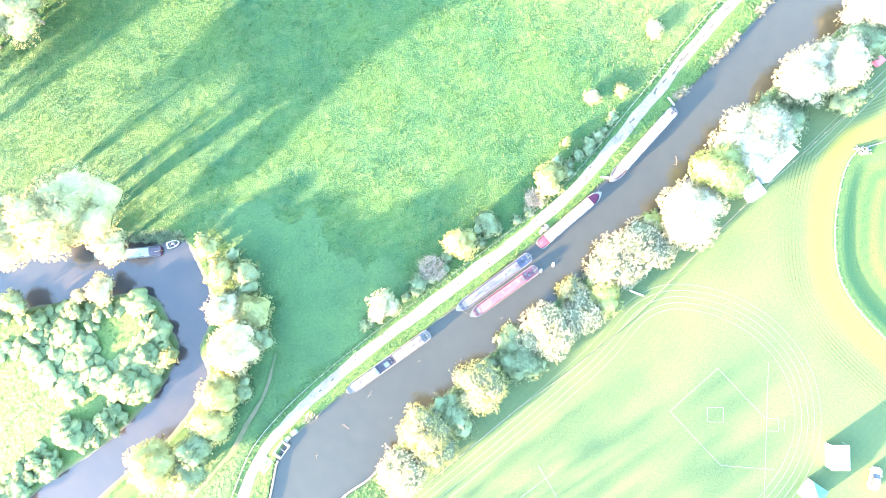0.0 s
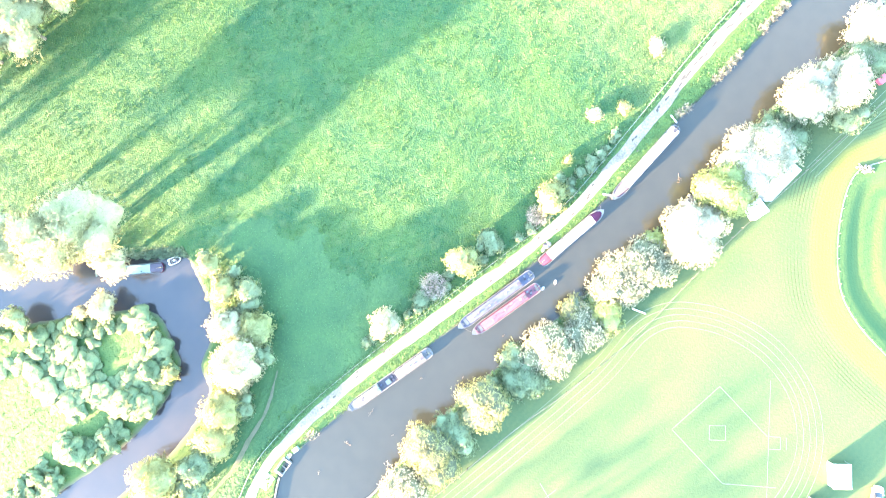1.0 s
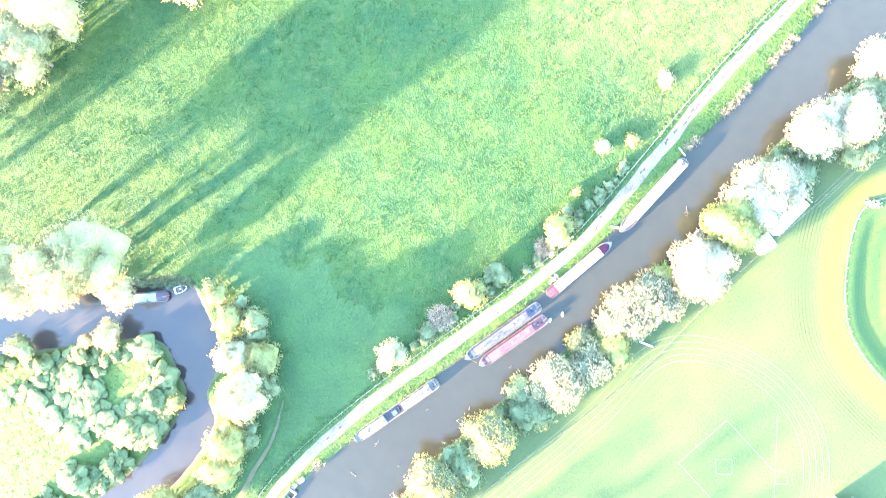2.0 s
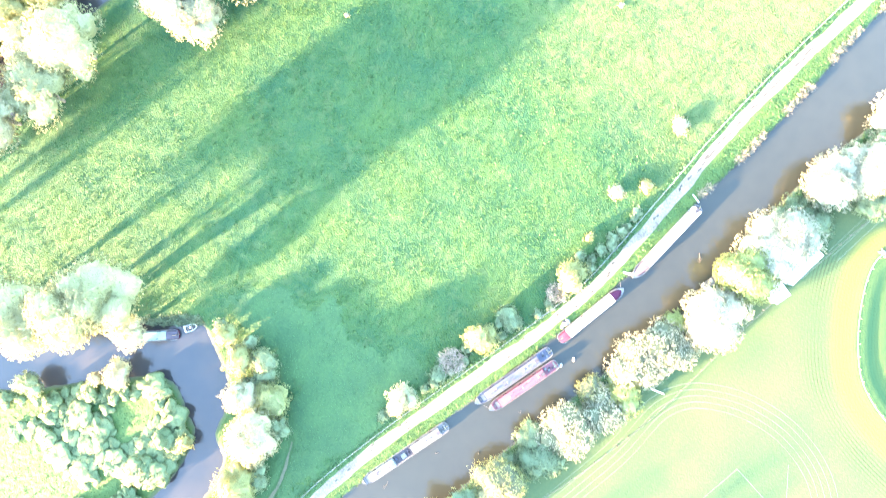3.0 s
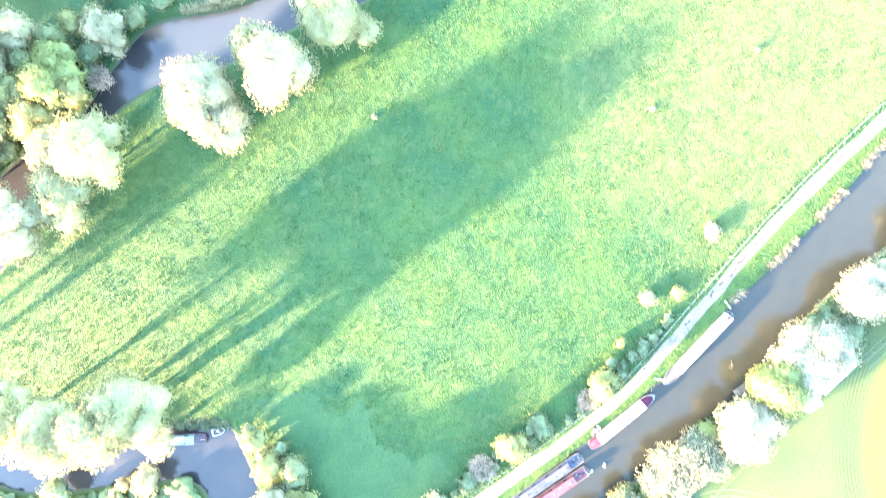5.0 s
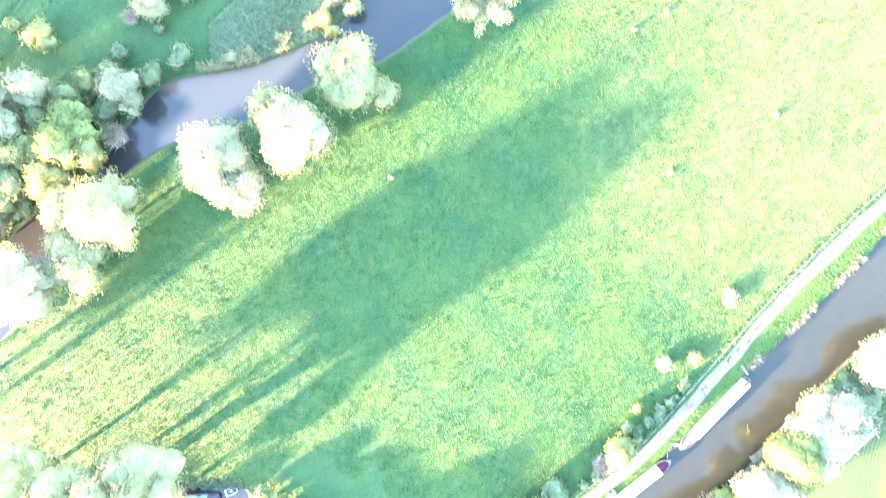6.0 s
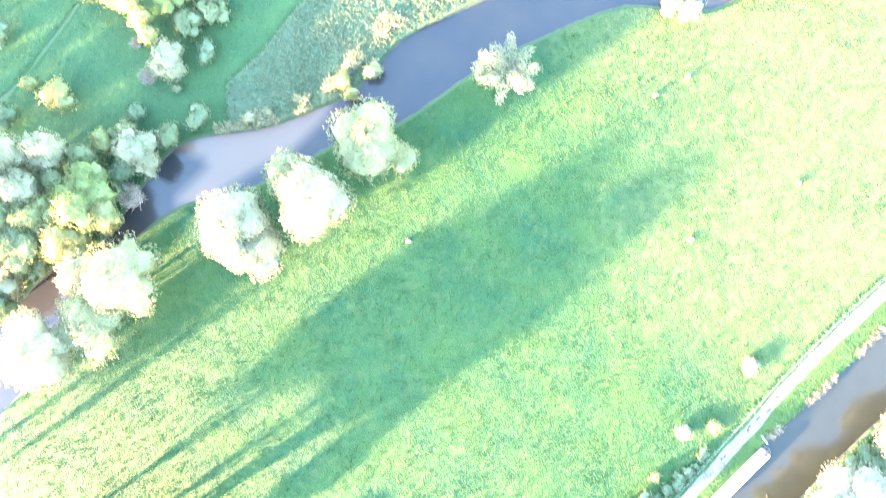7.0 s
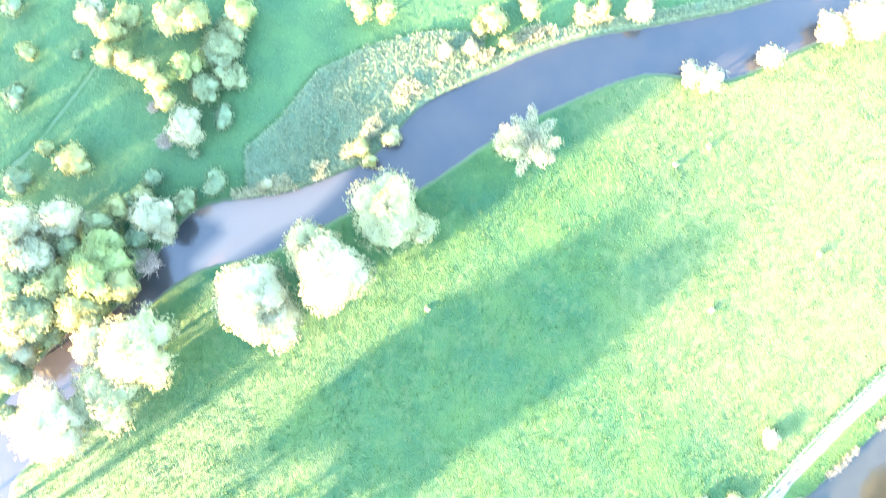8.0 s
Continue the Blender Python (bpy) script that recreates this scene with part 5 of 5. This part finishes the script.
# ---- sports field: markings, tents, car ----
def marking(name, points, width, label, closed=False):
    line = np.array(points, dtype=float)
    return tagged(new(name, mesh_from(name, *ribbon(line, width, 0.02, 0.02, 9), M["line"])), label, "marking", kind="structure")


def straight(a, b):
    a, b = np.array(a), np.array(b)
    return a + (b - a) * np.linspace(0, 1, max(3, int(np.linalg.norm(b - a) / 1.0)))[:, None]


for a, b in (((43.6, -28.5), (51.9, -20.1)), ((51.9, -20.1), (60.7, -28.7)), ((43.6, -28.5), (53.1, -37.8)), ((53.1, -37.8), (62.6, -37.9)),
             ((60.9, -18.5), (61.1, -44.5)), ((60.9, -28.7), (63.1, -28.7)), ((63.1, -28.7), (63.2, -30.9)), ((63.2, -30.9), (60.9, -31.0)), ((64.1, -28.7), (64.2, -30.9)),
             ((50.3, -27.4), (53.2, -27.2)), ((53.2, -27.2), (53.3, -29.9)), ((53.3, -29.9), (50.4, -30.0)), ((50.4, -30.0), (50.3, -27.4)),
             ((24, -46.0), (31, -53)), ((20, -40.0), (24.0, -46.0)), ((16, -47), (23, -41))):
    marking("pitch_line", straight(a, b), 0.1, "thin white painted rounders pitch line on turf")
for shift in (0.0, 1.1, 2.3):
    marking("field_line", straight((65.7 + 0.7 * shift, 20.6 - 0.7 * shift), (79.7 + 0.7 * shift + 12, 37.1 - 0.7 * shift + 12)), 0.09, "long straight white painted line along the field edge")
for lane in range(5):
    o = 1.15 * lane
    track = smooth_line([(-10, -59.5), (5.6, -45.4), (30.0, -22.4), (39.6, -11.2), (48.5, -9.9), (57.6, -13.6), (63.8, -20.4), (66, -28.4), (64.6, -35.8), (60.0, -43.3), (48, -58)], 0.8)
    marking("lane_line", offset_line(track, o), 0.07, "curved white painted running lane line on turf")
kerb_v, kerb_f = ribbon(green_edge, 0.17, 0.09, 0.03, 4)
tagged(new("kerb", mesh_from("kerb", kerb_v, kerb_f, M["concrete"])), "thin pale concrete kerb round the green", "kerb", kind="structure")


def post_fence(line, gap, tall, label, rails, mat, post_mat):
    thing = tagged(new("fence"), label, "fence")
    step = np.concatenate([[0], np.cumsum(np.linalg.norm(np.diff(line, axis=0), axis=1))])
    at = np.stack([np.interp(np.arange(0, step[-1], gap), step, line[:, k]) for k in (0, 1)], 1)
    me = None
    for x, y in at:
        if me is None:
            ob = part("post", box(-0.04, 0.04, -0.04, 0.04, -0.1, tall, 0.01), post_mat, thing)
            me = ob.data
        else:
            ob = part("post", me, None, thing)
        ob.location = (x, y, 0)
    for z in rails:
        bm = bmesh.new()
        for a, b in zip(at, at[1:]):
            rod((*a, z), (*b, z), 0.014 if mat is M["wire"] else 0.022, sides=4, bm=bm)
        part("wire" if mat is M["wire"] else "rail", bm, mat, thing)


post_fence(offset_line(smooth_line([(-40, -62), (-35.6, -49.9), (-33.2, -43), (-30.7, -38.6), (-25.5, -32.4), (-18.3, -25.3), (-7.9, -16.2), (2.4, -7.8), (12.7, 0.7), (22.8, 9.8), (29.2, 17.6), (37.6, 28.9), (47.4, 41.9), (59.8, 56.6), (76, 74.5)]), 2.0), 2.6, 1.1, "post and wire fence between towpath and meadow", (0.5, 0.8, 1.05), M["wire"], M["wood"])
post_fence(smooth_line([(-3, -47), (14, -31), (24.2, -22.6), (36.7, -11), (51.9, 6.3), (63.6, 18.2), (79.8, 34.4), (92, 46)]), 2.6, 1.1, "weathered post and rail fence along the sports field", (0.6, 1.05), M["wood"], M["wood"])


post_fence(green_edge, 2.3, 0.9, "row of slim posts along the kerb round the green", (), M["wood"], M["wood"])


def gazebo(x, y, sx, sy, tall, turn, mat, label):
    thing = tagged(new("gazebo"), label, "tent")
    thing.matrix_basis = pose(x, y, 0, 0, 0, turn)
    bm = bmesh.new()
    top = bm.verts.new((0, 0, tall + 0.9))
    eave = [bm.verts.new((a * sx / 2, b * sy / 2, tall)) for a, b in ((-1, -1), (1, -1), (1, 1), (-1, 1))]
    hem = [bm.verts.new((v.co.x, v.co.y, tall - 0.3)) for v in eave]
    for i in range(4):
        j = (i + 1) % 4
        m = bm.verts.new(((eave[i].co + eave[j].co) / 2 + Vector((0, 0, -0.05))))
        bm.faces.new((eave[i], m, top))
        bm.faces.new((m, eave[j], top))
        bm.faces.new((hem[i], hem[j], eave[j], m, eave[i]))
    bmesh.ops.recalc_face_normals(bm, faces=bm.faces[:])
    part("canopy", bm, mat, thing)
    for a, b in ((-1, -1), (1, -1), (1, 1), (-1, 1)):
        part("leg", rod((a * (sx / 2 - 0.05), b * (sy / 2 - 0.05), 0), (a * (sx / 2 - 0.05), b * (sy / 2 - 0.05), tall), 0.03), M["wire"], thing)
    part("side_wall", box(-sx / 2 + 0.02, -sx / 2 + 0.05, -sy / 2 + 0.08, sy / 2 - 0.08, 0.02, tall - 0.1), mat, thing)
    part("side_wall", box(-sx / 2 + 0.08, sx / 2 - 0.08, -sy / 2 + 0.02, -sy / 2 + 0.05, 0.02, tall - 0.1), mat, thing)


gazebo(73.1, -34.5, 3.1, 4.4, 2.2, 3, M["canvas"], "white canvas gazebo standing on the sports field")
gazebo(69.0, -41.3, 3.2, 3.4, 2.1, -32, M["blue_canvas"], "light blue canvas gazebo on the sports field")
gazebo(59.5, 18.4, 7.7, 4.4, 2.5, 48.5, M["canvas"], "long white canvas marquee beside the canal bank trees")
gazebo(56.4, 12.6, 3.0, 3.0, 2.2, 38, M["canvas"], "white gazebo beside the canal bank trees")


def car(x, y, turn):
    thing = tagged(new("car"), "white hatchback car parked on the grass", "car")
    thing.matrix_basis = pose(x, y, 0, 0, 0, turn)
    def ring(k, z, x0, x1, w):
        pts = []
        for a in np.linspace(0, 2 * math.pi, 20, endpoint=False):
            c, s = math.cos(a), math.sin(a)
            pts.append(((x0 + x1) / 2 + (x1 - x0) / 2 * math.copysign(abs(c) ** k, c), w / 2 * math.copysign(abs(s) ** k, s), z))
        return pts
    part("body", loft([ring(0.35, 0.25, -2.05, 2.05, 1.7), ring(0.35, 0.6, -2.1, 2.1, 1.78), ring(0.4, 0.9, -2.05, 1.95, 1.72)]), M["white"], thing)
    part("greenhouse", loft([ring(0.4, 0.9, -1.9, 0.95, 1.6), ring(0.45, 1.38, -1.55, 0.3, 1.3)]), M["glass"], thing, "dark car windows")
    part("roof", loft([ring(0.45, 1.36, -1.5, 0.25, 1.3), ring(0.45, 1.44, -1.4, 0.15, 1.15)]), M["white"], thing)
    for px in (-1.3, 1.3):
        for py in (-0.82, 0.82):
            wheel = part("wheel", rod((px, py - 0.1, 0.31), (px, py + 0.1, 0.31), 0.31, sides=16), M["rubber"], thing)
            part("rim", rod((px, py - 0.105, 0.31), (px, py + 0.105, 0.31), 0.19, sides=12), M["wire"], wheel)
    for py in (-0.6, 0.6):
        part("headlight", ball(2.0, py, 0.65, 0.1, 0.18, 0.08), M["glass"], thing)
        part("tail_light", ball(-2.05, py, 0.75, 0.06, 0.15, 0.1), M["red"], thing)
        part("mirror", box(0.65, 0.8, py * 1.55 - 0.1, py * 1.55 + 0.1, 0.95, 1.08, 0.03), M["white"], thing)


car(80.0, -38.2, 80)


# ---- spillway, jetty, small canal things ----
def spillway():
    thing = tagged(new("overflow_sluice"), "pale concrete overflow sluice box with dark water inside", "sluice", kind="structure")
    thing.matrix_basis = pose(-28.6, -40.2, 0, 0, 0, 57)
    part("side_wall", box(-1.7, 1.6, 0.65, 1.0, -1.2, 0.22, 0.03), M["stone"], thing)
    part("canal_wall", box(-1.7, 1.6, -0.9, -0.68, -1.2, 0.05, 0.03), M["stone"], thing)
    part("end_wall", box(-1.7, -1.2, -0.68, 0.65, -1.2, 0.22, 0.03), M["stone"], thing)
    part("end_wall", box(1.2, 1.6, -0.68, 0.65, -1.2, 0.22, 0.03), M["stone"], thing)
    part("chute_floor", box(-1.2, 1.2, -0.68, 0.65, -1.2, -0.6), M["dark"], thing)
    part("beam", box(-0.15, 0.05, -0.68, 0.65, -0.3, -0.15, 0.02), M["wood"], thing)
    for k in range(3):
        part("step", box(1.75 + 0.42 * k, 2.1 + 0.42 * k, -0.1, 0.7, -0.1, 0.1, 0.02), M["stone"], thing)


spillway()
edge = canal_west[(canal_west[:, 1] < -42) & (canal_west[:, 1] > -84)]
coping = tagged(new("coping"), "pale stone coping along the canal edge", "kerb", kind="structure")
edge2 = canal_east[(canal_east[:, 1] < -43) & (canal_east[:, 1] > -84)]
stone_mesh = None
for line in (edge, edge2):
    for a, b in zip(line, line[1:]):
        if stone_mesh is None:
            ob = part("stone", box(-0.48, 0.48, -0.16, 0.16, -0.9, 0.06, 0.03), M["stone"], coping)
            stone_mesh = ob.data
        else:
            ob = part("stone", stone_mesh, None, coping)
        m, d = (a + b) / 2, b - a
        ob.matrix_basis = pose(m[0], m[1], 0, 0, 0, math.degrees(math.atan2(d[1], d[0]))) @ Matrix.Diagonal((np.linalg.norm(d) / 0.97, 1, 1, 1))
jetty = tagged(new("jetty"), "small grey timber jetty on the canal bank", "jetty")
jetty.matrix_basis = pose(45.0, 13.5, 0, 0, 0, 42)
for k in range(12):
    part("plank", box(-1.5 + k * 0.25, -1.28 + k * 0.25, -0.7, 0.7, 0.06, 0.1, 0.008), M["wood"], jetty)
for px in (-1.3, 1.2):
    for py in (-0.6, 0.6):
        part("post", rod((px, py, -1.2), (px, py, 0.06), 0.07), M["wood"], jetty)
cabinet = tagged(new("storage_box"), "red-pink plastic box beside the field fence", "box")
cabinet.matrix_basis = pose(78.1, 37.2, 0, 0, 0, 45)
part("body", box(-0.8, 0.8, -0.6, 0.6, 0, 0.9, 0.05), M["pink"], cabinet)
part("lid", box(-0.84, 0.84, -0.64, 0.64, 0.9, 1.0, 0.03), M["pink"], cabinet)


pole = tagged(new("timber_pole"), "short white timber pole lying by the field fence", "pole")
pole.matrix_basis = pose(36.7, -7.1, 0, 0, 0, -18)
part("shaft", rod((-1.3, 0, 0.14), (1.2, 0, 0.14), 0.15, 0.12, 10), M["canvas"], pole)
part("end_cap", rod((1.2, 0, 0.14), (1.3, 0, 0.14), 0.15, 0.15, 10), M["wire"], pole)
bench = tagged(new("garden_bench"), "light blue painted bench under the bank trees", "bench")
bench.matrix_basis = pose(2.5, -32.9, 0, 0, 0, 40)
for k in range(4):
    part("seat_slat", box(-0.95, 0.95, -0.32 + k * 0.17, -0.19 + k * 0.17, 0.43, 0.46, 0.008), M["sky_blue"], bench)
for k in range(3):
    part("back_slat", box(-0.95, 0.95, 0.4, 0.43, 0.55 + k * 0.15, 0.66 + k * 0.15, 0.008), M["sky_blue"], bench)
for px in (-0.85, 0.85):
    for py, top in ((-0.28, 0.43), (0.38, 0.98)):
        part("leg", box(px - 0.035, px + 0.035, py - 0.035, py + 0.035, 0, top, 0.006), M["sky_blue"], bench)


def sack(x, y, turn, r0, mat, label):
    thing = tagged(new("sack"), label, "sack", "sacks on the verge")
    thing.matrix_basis = pose(x, y, 0, 0, 0, turn)
    bm = ball(0, 0, r0 * 0.55, r0 * 1.25, r0 * 0.8, r0 * 0.6, u=14, v=10)
    for v in bm.verts:
        v.co += Vector(noise.noise_vector(v.co * 2.5 + Vector((x, y, 0)))) * r0 * 0.18
    part("bag", bm, mat, thing)
    part("tied_neck", rod((r0 * 1.15, 0, r0 * 0.6), (r0 * 1.5, 0, r0 * 0.75), r0 * 0.14, r0 * 0.24, 8), mat, thing)


for x, y, turn, r0 in ((19.2, 4.0, 20, 0.5), (18.6, 3.5, 80, 0.42), (19.6, 4.6, 140, 0.45), (18.9, 4.4, 200, 0.38)):
    sack(x, y, turn, r0, M["stone"] if r0 > 0.41 else M["dark"], "filled sack lying on the canal verge")


def crate(x, y, turn, sx, sy, sz, mat, label):
    thing = tagged(new("crate"), label, "crate", "crates on the verge")
    thing.matrix_basis = pose(x, y, 0, 0, 0, turn)
    part("body", box(-sx / 2, sx / 2, -sy / 2, sy / 2, 0, sz, 0.02), mat, thing)
    part("lid", box(-sx / 2 - 0.02, sx / 2 + 0.02, -sy / 2 - 0.02, sy / 2 + 0.02, sz, sz + 0.05, 0.015), mat, thing)


crate(22.9, 5.7, 40, 0.9, 0.6, 0.4, M["canvas"], "pale storage crate on the grass verge")
crate(24.2, 7.2, 44, 0.8, 0.6, 0.4, M["canvas"], "pale storage crate on the grass verge")
crate(-26.2, -36.6, 38, 1.1, 0.8, 0.9, M["teal"], "pale blue-green control cabinet beside the sluice")


def floating_branch(x, y, size, sd):
    rng = np.random.default_rng(sd)
    thing = tagged(new("floating_branch"), "pale bare branch floating on the canal", "branch", "floating branches")
    thing.matrix_basis = pose(x, y, WATER + 0.02, 0, 0, rng.uniform(0, 360))
    part("stem", rod((-size, 0, 0), (size, 0.1, 0.05), 0.035, 0.02), M["bark"], thing)
    for k in range(5):
        t, a = rng.uniform(-0.6, 0.9), rng.uniform(-2.4, 2.4)
        part("twig", rod((size * t, 0.05, 0.02), (size * t + 0.6 * size * math.cos(a), 0.6 * size * math.sin(a), 0.12), 0.02, 0.01), M["bark"], thing)


for k, (x, y, size) in enumerate(((-12.3, -28.8, 0.8), (-16.6, -35.1, 0.8), (43.0, 17.9, 0.9), (-21.8, -41.0, 0.5), (-3.1, -22.0, 0.35), (4.7, -21.3, 0.35), (-8, -33, 0.3), (12, -13, 0.3))):
    floating_branch(x, y, size, 300 + k)


def gangplank(x, y, turn, label):
    thing = tagged(new("gangplank"), label, "plank", "gangplanks")
    thing.matrix_basis = pose(x, y, 0, 0, 0, turn)
    for py in (-0.14, 0.01):
        part("board", box(-0.9, 0.9, py, py + 0.13, 0.1, 0.14, 0.008), M["canvas"], thing)
    for px in (-0.7, 0.0, 0.7):
        part("batten", box(px - 0.04, px + 0.04, -0.15, 0.15, 0.14, 0.165, 0.005), M["wood"], thing)


gangplank(30.0, 14.2, 175, "pale gangplank from the bank to a boat's bow")
gangplank(41.5, 28.8, 130, "pale gangplank from the bank to a boat's stern")
rubble = tagged(new("rubble_slab"), "cracked pale concrete slab behind the sluice", "slab", kind="structure")
bm = bmesh.new()
bmesh.ops.create_grid(bm, x_segments=10, y_segments=10, size=1.0, matrix=pose(-31.6, -43.3, 0.1, 0, 0, 60) @ Matrix.Diagonal((1.5, 0.9, 1, 1)))
for v in bm.verts:
    v.co.z += 0.07 * noise.noise(v.co * 2.3)
geom = bmesh.ops.extrude_face_region(bm, geom=bm.faces[:])
for v in geom["geom"]:
    if isinstance(v, bmesh.types.BMVert):
        v.co.z -= 0.3
part("slab", bm, M["concrete"], rubble)


def puddles():
    """Bare dark patches worn into the middle of the towpath."""
    rng = np.random.default_rng(44)
    d = np.concatenate([rng.uniform(158, 192, 26), rng.uniform(60, 158, 24)])
    step = np.concatenate([[0], np.cumsum(np.linalg.norm(np.diff(towpath_line, axis=0), axis=1))])
    me = None
    for k, q in enumerate(d):
        x, y = (np.interp(q, step, towpath_line[:, c]) for c in (0, 1))
        x2, y2 = (np.interp(q + 1, step, towpath_line[:, c]) for c in (0, 1))
        turn = math.atan2(y2 - y, x2 - x)
        off = rng.normal() * (0.15 if q > 158 else 0.5)
        n = 14
        bm = bmesh.new()
        ring = []
        for a in np.linspace(0, 2 * np.pi, n, endpoint=False):
            rr = rng.uniform(0.6, 1.1)
            ring.append(bm.verts.new((rr * 0.75 * math.cos(a) * (1 if q > 158 else 0.55), rr * 0.2 * math.sin(a), 0)))
        bm.faces.new(ring)
        ob = part("worn_patch", bm, M["worn"], bpy.data.objects["towpath"])
        ob.matrix_basis = pose(x - off * math.sin(turn), y + off * math.cos(turn), 0.056 + 0.0015 * k, 0, 0, math.degrees(turn))


puddles()
